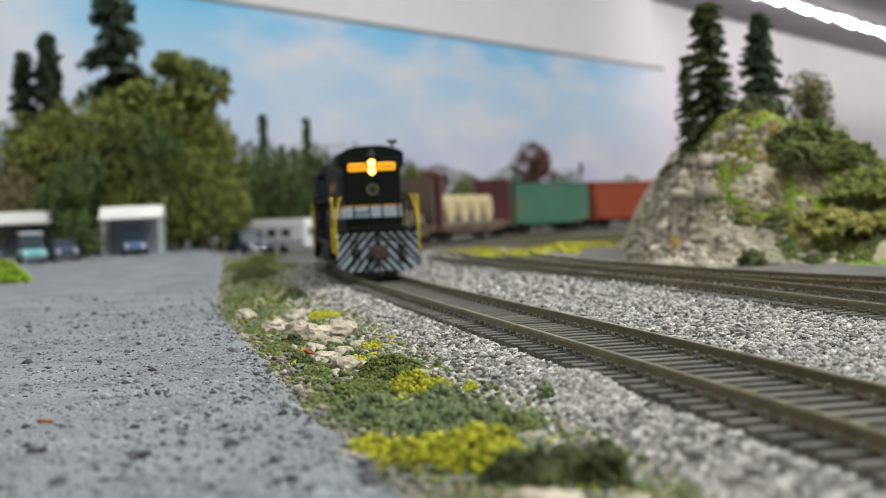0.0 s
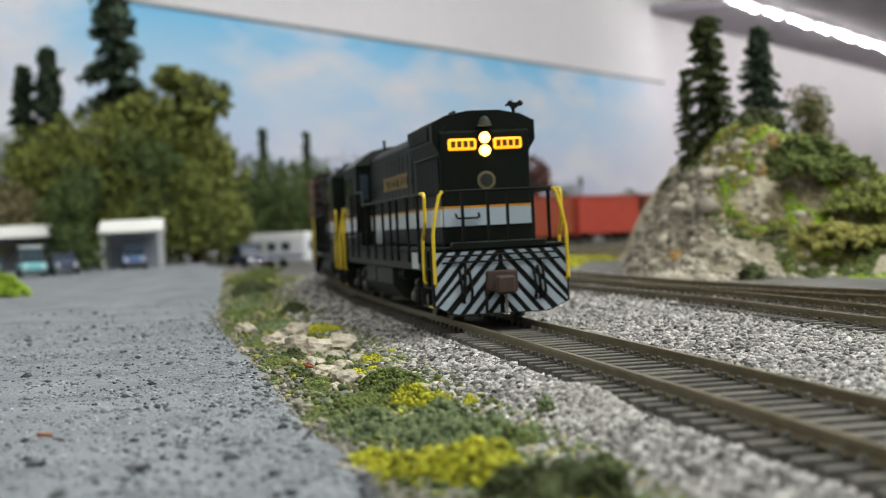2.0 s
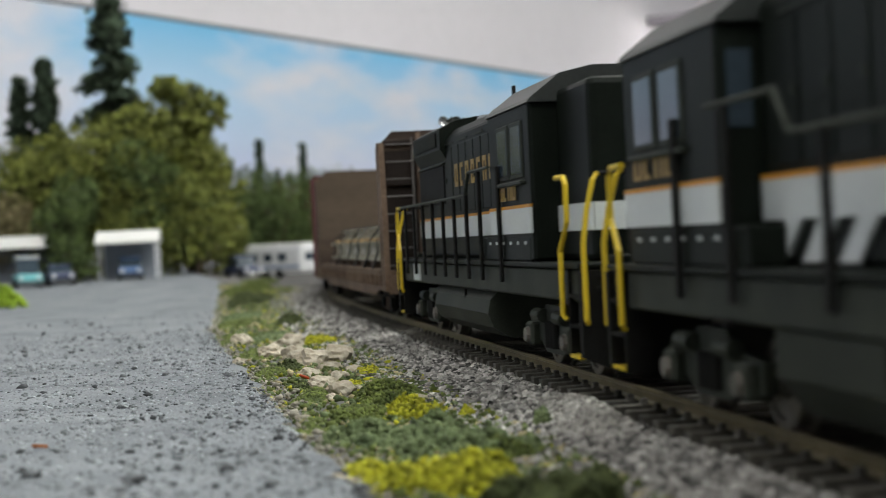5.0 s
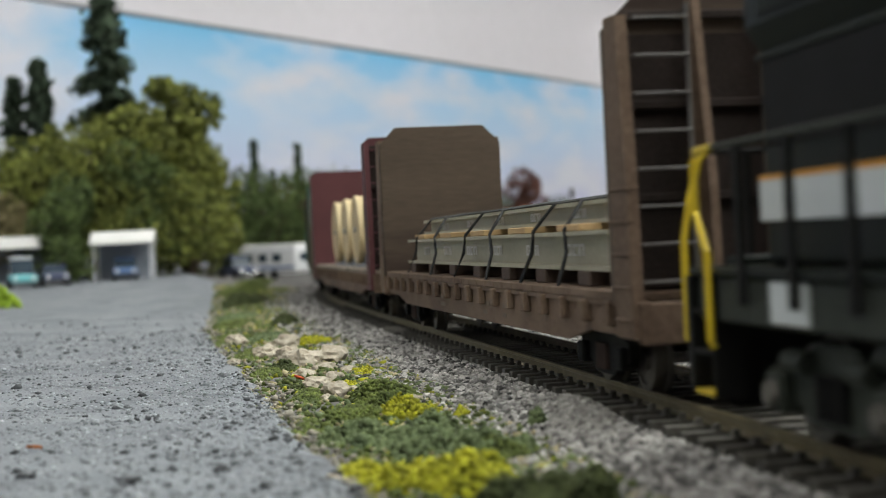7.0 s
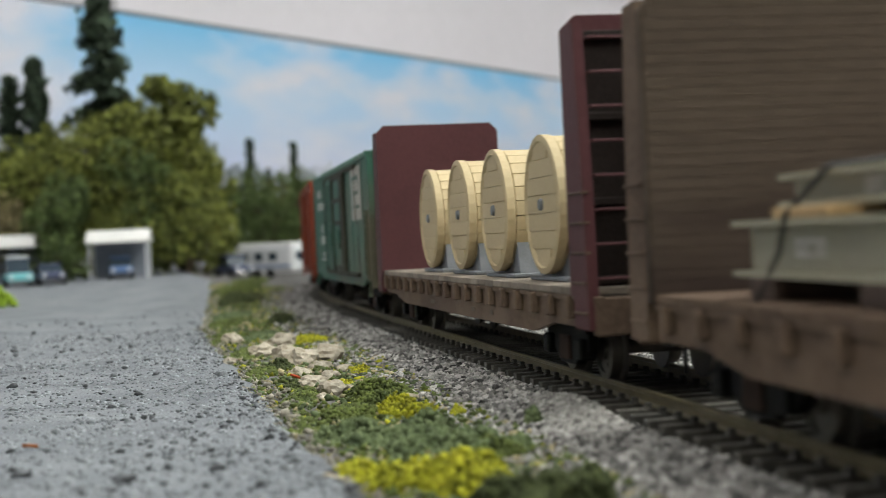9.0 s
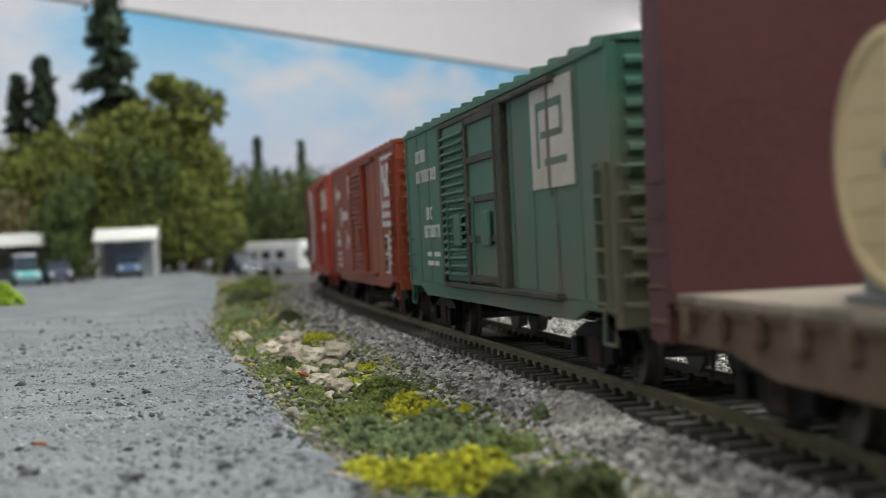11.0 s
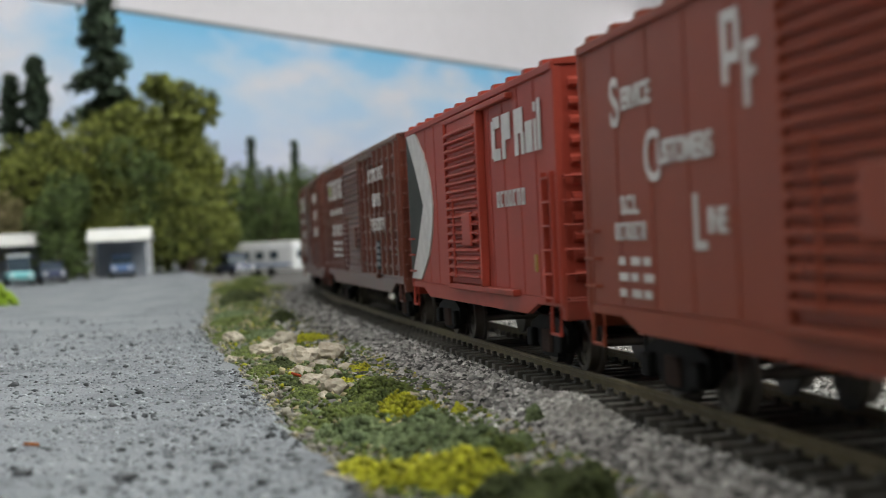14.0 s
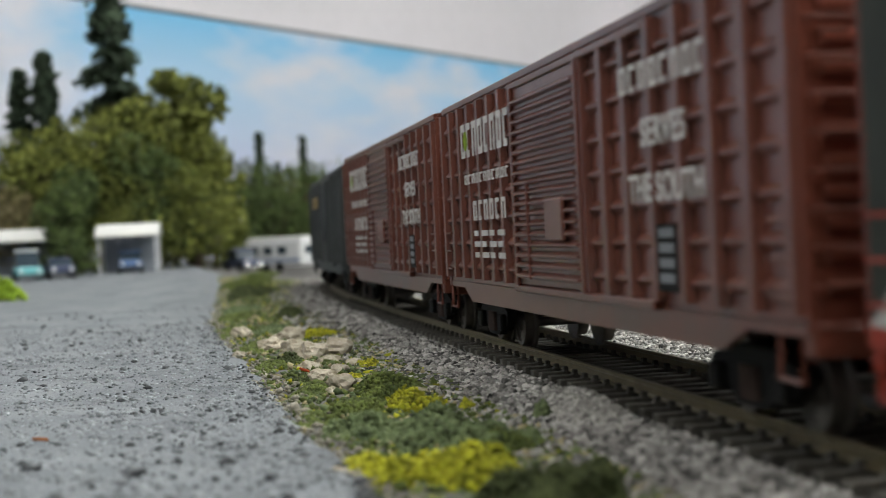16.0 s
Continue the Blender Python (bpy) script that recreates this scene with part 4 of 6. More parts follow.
GOLD = mat("gold_lettering", (0.42, 0.27, 0.06), (0.33, 0.2, 0.045), rough=0.45, scale=200, fine=2000, bump=0)
ORANGE = mat("orange_line", (0.7, 0.3, 0.02), rough=0.5, bump=0)
LAMP = glow("headlight_glow", (1.0, 0.55, 0.1), 8.0)
BOARD = glow("number_board_glow", (1.0, 0.42, 0.012), 1.5)
DIGIT = mat("board_digit", (0.14, 0.06, 0.01), rough=0.6, bump=0)
STEEL = mat("wheel_steel", (0.2, 0.18, 0.16), (0.12, 0.11, 0.1), rough=0.45, metal=0.7, scale=300, fine=2000)
COUPLER = mat("coupler_rust", (0.07, 0.04, 0.03), (0.04, 0.025, 0.02), rough=0.8, scale=300, fine=2000)
FADED = mat("faded_white_panel", (0.55, 0.52, 0.46), (0.4, 0.36, 0.3), rough=0.6, scale=80, fine=1500, spots=(0.24, 0.15, 0.09), spot_at=0.6, bump=0)
WHITE_INK = mat("white_lettering", (0.72, 0.7, 0.67), (0.55, 0.52, 0.49), rough=0.6, scale=300, fine=2500, bump=0.0)
SCL_RED = mat("boxcar_red_brown", (0.275, 0.06, 0.03), (0.23, 0.05, 0.025), spec=0.2, rough=0.5, scale=50, fine=1500, bump=0.06, spots=(0.15, 0.05, 0.03), spot_at=0.64)
CP_RED = mat("boxcar_red", (0.4, 0.062, 0.04), (0.33, 0.052, 0.033), spec=0.2, rough=0.5, scale=50, fine=1500, bump=0.06, spots=(0.17, 0.05, 0.035), spot_at=0.62)
SOU_BROWN = mat("boxcar_brown", (0.17, 0.05, 0.03), (0.12, 0.037, 0.024), spec=0.5, rough=0.3, scale=50, fine=1500, bump=0.06, spots=(0.1, 0.055, 0.045), spot_at=0.6)
PC_GREEN = mat("boxcar_green", (0.07, 0.178, 0.122), (0.05, 0.125, 0.088), spec=0.2, rough=0.55, scale=16, fine=1200, bump=0.08, spots=(0.14, 0.125, 0.085), spot_at=0.5)
GRIMY = mat("grimy_door_steel", (0.085, 0.085, 0.06), (0.04, 0.035, 0.026), rough=0.7, spec=0.2, scale=60, fine=1500)
RUNG_GREY = mat("rung_steel", (0.12, 0.11, 0.105), (0.07, 0.06, 0.055), rough=0.6, scale=100, fine=2000)
# Near-black steel colour that holds the shade behind the bulkhead posts.
SHADE_STEEL = mat("shaded_frame_steel", (0.035, 0.025, 0.022), (0.02, 0.015, 0.013), rough=0.8, spec=0.15, scale=60, fine=1500)
DIRT = mat("road_dirt", (0.17, 0.13, 0.095), (0.11, 0.08, 0.06), rough=0.8, scale=60, fine=1200)
GREY_CAR = mat("boxcar_charcoal", (0.045, 0.05, 0.05), (0.03, 0.033, 0.033), rough=0.55, scale=50, fine=1500, bump=0.06)
FLAT_BROWN = mat("flatcar_brown", (0.19, 0.13, 0.09), (0.08, 0.05, 0.036), spec=0.2, rough=0.75, scale=40, fine=900, spots=(0.2, 0.14, 0.1), spot_at=0.58)
BULK_BROWN = mat("bulkhead_wood", (0.115, 0.085, 0.062), (0.07, 0.05, 0.037), rough=0.8, scale=30, fine=600, spots=(0.045, 0.03, 0.024), spot_at=0.55, spec=0.2, stretch=(1, 0.35, 2))
BULK_MAROON = mat("bulkhead_maroon", (0.115, 0.042, 0.045), (0.09, 0.034, 0.036), rough=0.6, spec=0.2, scale=40, fine=900)
PLANK = mat("deck_plank", (0.3, 0.25, 0.2), (0.18, 0.145, 0.115), rough=0.85, scale=60, fine=900, rand=0.25)
BEAM = mat("beam_primer", (0.4, 0.37, 0.265), (0.31, 0.285, 0.2), rough=0.55, scale=50, fine=1200, bump=0.05)
TIMBER = mat("pale_timber", (0.5, 0.34, 0.17), (0.38, 0.25, 0.12), rough=0.8, scale=100, fine=900, rand=0.25)
DUNNAGE = mat("dark_dunnage", (0.09, 0.06, 0.045), rough=0.85)
STRAP = mat("black_strap", (0.015, 0.015, 0.015), rough=0.5, bump=0)
REEL = mat("reel_wood", (0.62, 0.5, 0.3), (0.54, 0.42, 0.24), rough=0.7, scale=60, fine=1200, bump=0.1)
CRADLE = mat("grey_cradle", (0.24, 0.25, 0.27), (0.18, 0.19, 0.2), rough=0.6)


def vehicle(name, offset, length, bogie, label, category):
    ob = tagged(new(name), label, category, group="cars of the train")
    TRAIN.append((ob, offset, length, bogie))
    return ob


def wheelset_mesh(r):
    g = Geo()
    for s in (-1, 1):
        g.lathe([(0.8, s * 6.9), (r + 0.7, s * 6.9), (r + 0.7, s * 7.5), (r, s * 7.7), (r - 0.1, s * 9.6), (r * 0.8, s * 9.7), (r * 0.75, s * 9.3), (r * 0.35, s * 9.3), (r * 0.3, s * 9.9), (0.6, s * 9.9)], (0, 0, 0), "y", 22)
        for k in range(5):
            a = k * 1.2566
            g.box(math.cos(a) * r * 0.55 - 0.35, math.cos(a) * r * 0.55 + 0.35, s * 9.2, s * 9.45, math.sin(a) * r * 0.55 - 0.35, math.sin(a) * r * 0.55 + 0.35)
    g.lathe([(0.9, -7), (0.9, 7)], (0, 0, 0), "y", 10)
    return g.mesh("wheelset", STEEL)


CAR_WHEELS, LOCO_WHEELS = wheelset_mesh(4.8), wheelset_mesh(5.6)


def freight_truck(car, x):
    """A cast-frame truck with springs, journals and two turning wheelsets."""
    t = new("truck")
    t.parent = car
    t.matrix_basis = pose(x * K, 0, 0)
    for s in (-1, 1):
        y0, y1 = s * 11.2, s * 12.9
        side = [(-13, 5.2), (-13, 7.4), (-10.5, 8.2), (-6, 9.3), (6, 9.3), (10.5, 8.2), (13, 7.4), (13, 5.2), (11, 3.6), (8.5, 4.4), (4.2, 2.2), (-4.2, 2.2), (-8.5, 4.4), (-11, 3.6)]
        part("side_frame", Geo().prism(side, "y", y0, y1), BLACK, t)
        for k in (-1.8, 0, 1.8):
            part("spring", Geo().lathe([(0.8, 3), (0.8, 7)], (k, s * 13.0, 0), "z", 8), COUPLER, t)
        for k in (-10, 10):
            part("journal_box", Geo().box(k - 1.8, k + 1.8, y0 - 0.2, y1 + s * 1.2, 3.4, 6.8, 0.35), BLACK, t)
    part("bolster", Geo().box(-2.4, 2.4, -12, 12, 5.5, 9.6, 0.3), BLACK, t)
    for k in (-10, 10):
        w = part("wheelset", CAR_WHEELS, STEEL, t, at=(k, 0, 4.8))
        WHEELSETS.append((w, k, 4.8, 4.8))


def coupler(car, x, d):
    g = Geo().box(min(x, x + d * 6), max(x, x + d * 6), -1.6, 1.6, 8.6, 11.2, 0.3)
    g.box(min(x + d * 3.8, x + d * 7), max(x + d * 3.8, x + d * 7), -2.6, 2.2, 7.4, 12, 0.6)
    part("coupler", g, COUPLER, car, "rusty knuckle coupler")
    part("air_hose", Geo().tube([(x, -4, 9), (x + d * 2, -4.3, 7), (x + d * 2.6, -4.5, 4.2), (x + d * 2.4, -4.5, 2.6)], 0.4, 6), BLACK, car)


def plate_bars(car, name, specs, y, material):
    """Plain raised bars of lettering on a side: (x0, x1, z0, z1) each."""
    g = Geo()
    for x0, x1, z0, z1 in specs:
        g.box(x0, x1, y - 0.05, y + 0.04, z0, z1)
    ob = part(name, g, material, car)
    if len(specs) > 3:
        ob["kind"] = "stuff"
    return ob


def blocks(x0, x1, z0, z1, n, gap=0.22):
    """n letter-sized outlined blocks side by side, each of a few plain strokes."""
    w, out = (x1 - x0) / n, []
    for i in range(n):
        a, b = x0 + i * w, x0 + (i + 1 - gap) * w
        t, h = (b - a) * 0.3, (z1 - z0) * 0.2
        out += [(a, a + t, z0, z1), (a + t, b, z1 - h, z1)]
        if i % 3 != 1:
            out.append((b - t, b, z0, z1 - h))
        if i % 3 != 2:
            out.append((a + t, b - t, z0, z0 + h))
    return out


def words(car, text, x, z, height, y, material, spread=1.0):
    """Lettering on the side that faces the road."""
    c = bpy.data.curves.new("lettering", "FONT")
    c.body, c.size, c.extrude, c.align_x, c.offset = text, height / 0.7 * K, 0.05 * K, "CENTER", 0.00012
    c.space_character = spread
    tmp = bpy.data.objects.new("lettering", c)
    me = bpy.data.meshes.new_from_object(tmp)
    bpy.data.objects.remove(tmp)
    me.materials.clear()
    me.materials.append(material)
    ob = new("lettering", me)
    ob.parent = car
    ob.matrix_basis = pose(x * K, y * K, z * K, 90)
    return ob


def ladder_rungs(car, x0, x1, y, z0, z1, n, material, out=-1):
    for i in range(n):
        z = z0 + (z1 - z0) * i / max(n - 1, 1)
        part("rung", Geo().tube([(x0, y, z), (x0, y + out * 0.9, z), (x1, y + out * 0.9, z), (x1, y, z)], 0.24, 6), material, car)


def end_ladder(car, x, d, y0, y1, z0, z1, n, material):
    for i in range(n):
        z = z0 + (z1 - z0) * i / max(n - 1, 1)
        part("end_rung", Geo().tube([(x, y0, z), (x + d * 0.9, y0, z), (x + d * 0.9, y1, z), (x, y1, z)], 0.24, 6), material, car)


# ---- locomotives ----
def loco(offset, length, d, label, cab_at, name_at, number_at, tank_at, posts, tank_round=False):
    """A high-hood road switcher. d = 1: the long hood leads; d = -1: the cab end leads."""
    ob = vehicle("locomotive", offset, length, 45, label, "locomotive")
    L = length / 2
    X = lambda a: d * a
    c0, c1 = cab_at

    def bx(g, a, b, *rest):
        return g.box(X(a), X(b), *rest)

    part("frame", bx(Geo(), -L + 2, L - 2, -16.6, 16.6, 13.2, 18.6, 0.4), FRAME, ob, "dark grey-green sill")
    part("walkway", bx(Geo(), -L + 1, L - 1, -17.4, 17.4, 18.6, 19.5, 0.2), HOOD, ob)
    hood = bx(Geo(), c1 + 1, L - 12.5, -11.9, 11.9, 19.5, 49.5, 0.9)
    part("long_hood", hood, HOOD, ob, "black-green long hood")
    roof = [(-11.4, 49.3), (11.4, 49.3), (9.6, 51.2), (5, 52.4), (0, 52.8), (-5, 52.4), (-9.6, 51.2)]
    part("hood_roof", Geo().prism(roof, "x", X(c1 + 2), X(L - 12.7)), HOOD, ob)
    # radiator section at the end of the long hood
    part("radiator_housing", Geo().prism([(-13.6, 46.5), (-11.8, 43.5), (11.8, 43.5), (13.6, 46.5), (13.6, 51.4), (9.8, 53.3), (4, 54.4), (-4, 54.4), (-9.8, 53.3), (-13.6, 51.4)], "x",
                                          X(L - 54), X(L - 13.4)), HOOD, ob)
    part("radiator_grille", bx(Geo(), L - 50, L - 18, -13.9, -13.3, 47.2, 50.8, 0.1), BLACK, ob)
    for i in range(9):
        part("grille_slat", bx(Geo(), L - 49.5, L - 18.5, -14.05, -13.8, 47.5 + i * 0.38, 47.68 + i * 0.38), FRAME, ob)
    part("intake_screen", bx(Geo(), L - 50, L - 14, -12.25, -11.8, 33, 42.6, 0.1), BLACK, ob, "black intake screen")
    part("rain_strip", bx(Geo(), L - 51, L - 13.5, -12.6, -11.8, 42.8, 43.3, 0.1), FRAME, ob)
    # access doors along the hood side
    n = int((L - 51 - c1 - 4) / 8.6)
    for i in range(n):
        a = c1 + 4 + i * 8.6
        part("hood_door", bx(Geo(), a, a + 7.9, -12.15, -11.8, 30.6, 46.6, 0.12), HOOD, ob)
        part("door_latch", bx(Geo(), a + 6.8, a + 7.3, -12.45, -12.1, 38, 39.2), FRAME, ob)
    for i in range(4):
        a = c1 + 8 + i * 18
        part("seam_strip", bx(Geo(), a, a + 12, -12.3, -12.1, 47.2, 47.6), FRAME, ob)
    # white band with an orange line, right round the hood
    part("white_band", bx(Geo(), c1 + 1, L - 12.4, -12.35, -11.9, 24.6, 29.2, 0.05), BAND, ob, "pale grey-white band along the hood")
    part("gold_line", bx(Geo(), c1 + 1, L - 12.4, -12.38, -11.9, 29.2, 29.8), ORANGE, ob)
    front = L - 12.5
    # The front stretch of the band uses the shaded copy of its white.
    part("front_band", bx(Geo(), front - 0.2, front + 0.35, -11.7, 11.7, 24.6, 29.2, 0.05), SHADED_WHITE, ob)
    part("front_line", bx(Geo(), front - 0.2, front + 0.38, -11.7, 11.7, 29.2, 29.8), ORANGE, ob)
    part("front_grab", Geo().tube([(X(front), -8.5, 28), (X(front + 1.2), -8.5, 27), (X(front + 1.4), -8, 26.6), (X(front + 1.4), -3, 26.6), (X(front + 1.2), -2.5, 27), (X(front), -2.5, 28)], 0.3, 6), BLACK, ob)
    for s, n in ((-1, 4), (1, 4)):
        board = part("number_board", bx(Geo(), front - 0.3, front + 0.8, 2.3 if s > 0 else -9.7, 9.7 if s > 0 else -2.3, 44.1, 47.1, 0.4), BOARD if d > 0 else DIGIT, ob, "glowing amber number board" if d > 0 else "")
        for i in range(n):
            y = (-9.0 + i * 1.62) if s < 0 else (2.95 + i * 1.62)
            part("digit_bar", Geo().box(X(front + 0.75), X(front + 0.92), y, y + 1.15, 44.8, 46.5), DIGIT, board)
    for z in (47.2, 43.9):
        lens = Geo().lathe([(0.2, 0), (1.45, 0), (1.35, d * 0.6), (0.2, d * 0.9)], (X(front + 0.3), 0, z), "x", 18)
        part("headlight", lens, LAMP if d > 0 else BAND, ob, "amber glowing headlight" if d > 0 else "")
    part("headlight_casing", Geo().lathe([(0.2, 0), (2.3, 0), (2.3, d * 0.5), (0.2, d * 0.5)], (X(front - 0.1), 0, 47.4), "x", 18), HOOD, ob)
    part("emblem", Geo().lathe([(0.2, 0), (2.4, 0), (2.4, d * 0.3), (0.2, d * 0.3)], (X(front), 0, 36.2), "x", 24), mat("dull_gold", (0.19, 0.16, 0.09), rough=0.5, bump=0), ob, "dull gold round emblem")
    part("emblem_disc", Geo().lathe([(0.2, 0), (1.7, 0), (1.7, d * 0.42), (0.2, d * 0.42)], (X(front), 0, 36.2), "x", 24), FRAME, ob)
    part("bell", Geo().lathe([(0.3, 0), (1.9, 0.2), (1.2, 1.8), (0.7, 2.5), (0.2, 2.7)], (X(front + 1.0), 0, 50.0), "z", 14), FRAME, ob, "dark brass bell")
    g = Geo()
    for k in (-1.6, 0, 1.6):
        g.lathe([(0.35, -2.6), (0.45, 1.2), (0.85, 2.4)], (X(front - 6), 9.4 + k * 0.8, 55.6 + abs(k) * 0.3), "x", 8)
    g.box(X(front - 6.6), X(front - 5.8), 9, 9.8, 52.6, 55.4)
    if d > 0:
        part("horn", g, BLACK, ob, "black air horn")
    part("lifting_rail", Geo().tube([(X(front - 16), -6, 53.4), (X(front - 15), -6, 54.8), (X(front - 8), -6, 54.8), (X(front - 7), -6, 53.4)], 0.3, 6), FRAME, ob)
    for k in (18, 34):
        part("roof_fan", Geo().lathe([(5.2, 0), (5.4, 1.4), (4.8, 2.0), (1.0, 2.2), (0.3, 2.2)], (X(k), 0, 51.8), "z", 20), CRADLE if d < 0 else HOOD, ob)
    part("exhaust_stack", Geo().box(X(6), X(12), -2.2, 2.2, 52, 55, 0.4), BLACK, ob)
    part("antenna", Geo().tube([(X(c1 + 13), -8, 51), (X(c1 + 13), -8, 55.5)], 0.45, 6), BLACK, ob)
    # cab and short hood
    roof = [(-16.6, 48.4), (-17.2, 47.6), (17.2, 47.6), (16.6, 48.4), (11, 52.6), (5, 53.9), (-5, 53.9), (-11, 52.6)]
    cab = part("cab", bx(Geo(), c0, c1, -16.8, 16.8, 19.5, 48, 0.6), HOOD, ob, "black-green cab")
    part("cab_roof", Geo().prism(roof, "x", X(c0 - 1), X(c1 + 1)), ROOF_DARK, ob)
    for a in (c0 + 5, c0 + 16):
        part("window_frame", bx(Geo(), a, a + 9.4, -17.1, -16.7, 34.6, 45, 0.2), FRAME, cab)
        part("window_pane", bx(Geo(), a + 0.9, a + 8.5, -17.2, -17.0, 35.5, 44.1), PANE, cab)
    part("arm_rest", bx(Geo(), c0 + 4, c0 + 26, -17.8, -16.8, 33.4, 34.2, 0.2), FRAME, cab)
    for y in (-15.6, 12.6):
        part("windscreen", bx(Geo(), c1 - 0.1, c1 + 0.2, y, y + 3.0, 35.5, 44.5), PANE, cab)
    part("cab_band", bx(Geo(), c0, c1, -17.15, -16.8, 24.6, 29.2), BAND, ob)
    part("cab_line", bx(Geo(), c0, c1, -17.18, -16.8, 29.2, 29.8), ORANGE, ob)
    plate_bars(ob, "cab_number", blocks(*number_at, 30.8, 34.0, 4), -17.2, GOLD)
    part("short_hood", bx(Geo(), min(-L + 11, c0 - 3), c0 + 0.5, -11.7, 11.7, 19.5, 49.8, 1.2), HOOD, ob)
    part("short_hood_band", bx(Geo(), min(-L + 10.8, c0 - 3.2), c0, -12.1, -11.6, 24.6, 29.2), BAND, ob)
    part("rear_band", bx(Geo(), min(-L + 10.6, c0 - 3.4), min(-L + 11.2, c0 - 2.8), -11.5, 11.5, 24.6, 29.2), BAND, ob)
    # lettering blocks and the slanted dash at the cab
    plate_bars(ob, "lettering", blocks(*name_at, 8, 0.45), -12.3, GOLD)
    g = Geo()
    for i in range(3 if d > 0 else 0):
        a = X(c1 + 3 + i * 9)
        g.prism([(a, 20.0), (a + 4.4, 20.0), (a + 9.4, 24.9), (a + 5.0, 24.9)], "y", -12.45, -12.0)
    if d > 0:
        part("slanted_dash", g, BAND, ob)
    else:
        bell = Geo()
        for i, (a, y, r) in enumerate(((0, -4, 1.5), (3.5, -1.5, 1.7), (6.5, -4.5, 1.4), (2, 2.5, 1.6), (6, 1.5, 1.5), (9, -1.5, 1.3))):
            bell.lathe([(0.3, -2.2), (0.7, -1.0), (r * 0.6, 0.4), (r, 1.3), (0.3, 1.0)], (X(L - 17 + a), y, 55.4 + (i % 3) * 0.7), "x", 12)
            bell.box(X(L - 17 + a) - 0.3, X(L - 17 + a) + 0.3, y - 0.3, y + 0.3, 53.4, 55.4 + (i % 3) * 0.7)
        part("chime_horn", bell, CHROME, ob, "bright chrome multi-chime horn")
    part("builder_plate", bx(Geo(), L - 35, L - 25.5, -17.0, -16.5, 13.8, 18.2, 0.1), BAND, ob)
    part("battery_box", bx(Geo(), c0 + 2, c1 + 8, -16.9, -12, 19.5, 24.2, 0.3), HOOD, ob)
    for i in range(6):
        part("bolt", bx(Geo(), c0 + 5 + i * 6, c0 + 6 + i * 6, -17.1, -16.8, 22.6, 23.2), BAND, ob)
    # fuel tank
    if tank_round:
        prof = [(-14.5, 13), (-16.2, 11.4), (-16.8, 8.6), (-15.6, 5.6), (-12, 3.4), (12, 3.4), (15.6, 5.6), (16.8, 8.6), (16.2, 11.4), (14.5, 13)]
    else:
        prof = [(-16, 13), (-16, 8), (-12.5, 3.6), (12.5, 3.6), (16, 8), (16, 13)]
    a, b = tank_at
    part("fuel_tank", Geo().prism(prof, "x", X(a), X(b)), FRAME, ob, "dark grey-green fuel tank")
    part("tank_seam", bx(Geo(), a + 26, a + 26.8, -16.3, -15.8, 8.2, 13, 0.1), BLACK, ob)
    for k, r in ((b + 3, 1.8), (b + 7.5, 1.5)):
        part("air_reservoir", Geo().tube([(X(k), -13, 11.4), (X(k + 4), -13, 11.4)], r, 10), FRAME, ob)
    # pilots, steps and rails at both ends
    for e, tip in ((1, L), (-1, -L)):
        q = d * e
        pilot = Geo().prism([(-17.4, 18.4), (-17.4, 4.8), (-12, 2.4), (12, 2.4), (17.4, 4.8), (17.4, 18.4)], "x", d * (tip - e * 1.6), d * tip)
        part("pilot", pilot, BLACK, ob, "black pilot plate")
        g = Geo()
        for s in (-1, 1):
            for i in range(-2, 8):
                a = i * 3.4
                pts = []
                for y, z in ((a, 2.6), (a + 1.8, 2.6), (a - 13.2 + 1.8, 18.2), (a - 13.2, 18.2)):
                    pts.append((y, z))
                yl, yh = 0.6, 16.9

                def cut(poly, lim, keep):
                    out = []
                    for (y0, z0), (y1, z1) in zip(poly, poly[1:] + poly[:1]):
                        i0, i1 = keep(y0, lim), keep(y1, lim)
                        if i0:
                            out.append((y0, z0))
                        if i0 != i1:
                            f = (lim - y0) / (y1 - y0)
                            out.append((lim, z0 + f * (z1 - z0)))
                    return out
                poly = [(y + 7.5, z) for y, z in pts]
                poly = cut(poly, yl, lambda v, m: v >= m)
                poly = cut(poly, yh, lambda v, m: v <= m) if len(poly) > 2 else poly
                poly = [(y, max(z, 2.6 + max(0, y - 12) * 0.46)) for y, z in poly]
                if len(poly) > 2 and max(p[1] for p in poly) - min(p[1] for p in poly) > 0.5:
                    g.prism([(s * y, z) for y, z in poly], "x", d * tip, d * (tip + e * 0.12))
        if e * d > 0 and d > 0:
            part("pilot_stripes", g, SHADED_WHITE, ob, "white slanted warning stripes")
        part("anticlimber", Geo().box(d * (tip - e * 4), d * (tip + e * 0.5), -12, 12, 18.6, 20.6, 0.3), HOOD, ob)
        part("coupler_pocket", Geo().box(d * tip, d * (tip + e * 1.6), -4, 4, 7.8, 13.2, 0.4), COUPLER, ob)
        coupler(ob, d * tip, q)
        for s in (-1, 1):
            for z in (4.4, 9.2, 14):
                part("step", Geo().box(d * (tip - e * 8), d * (tip - e * 2), s * 13.5, s * 17.4, z, z + 0.5), YELLOW if z < 5 else BLACK, ob)
            part("step_side", Geo().box(d * (tip - e * 8.6), d * (tip - e * 8), s * 13.2, s * 17.2, 4, 18.6), BLACK, ob)
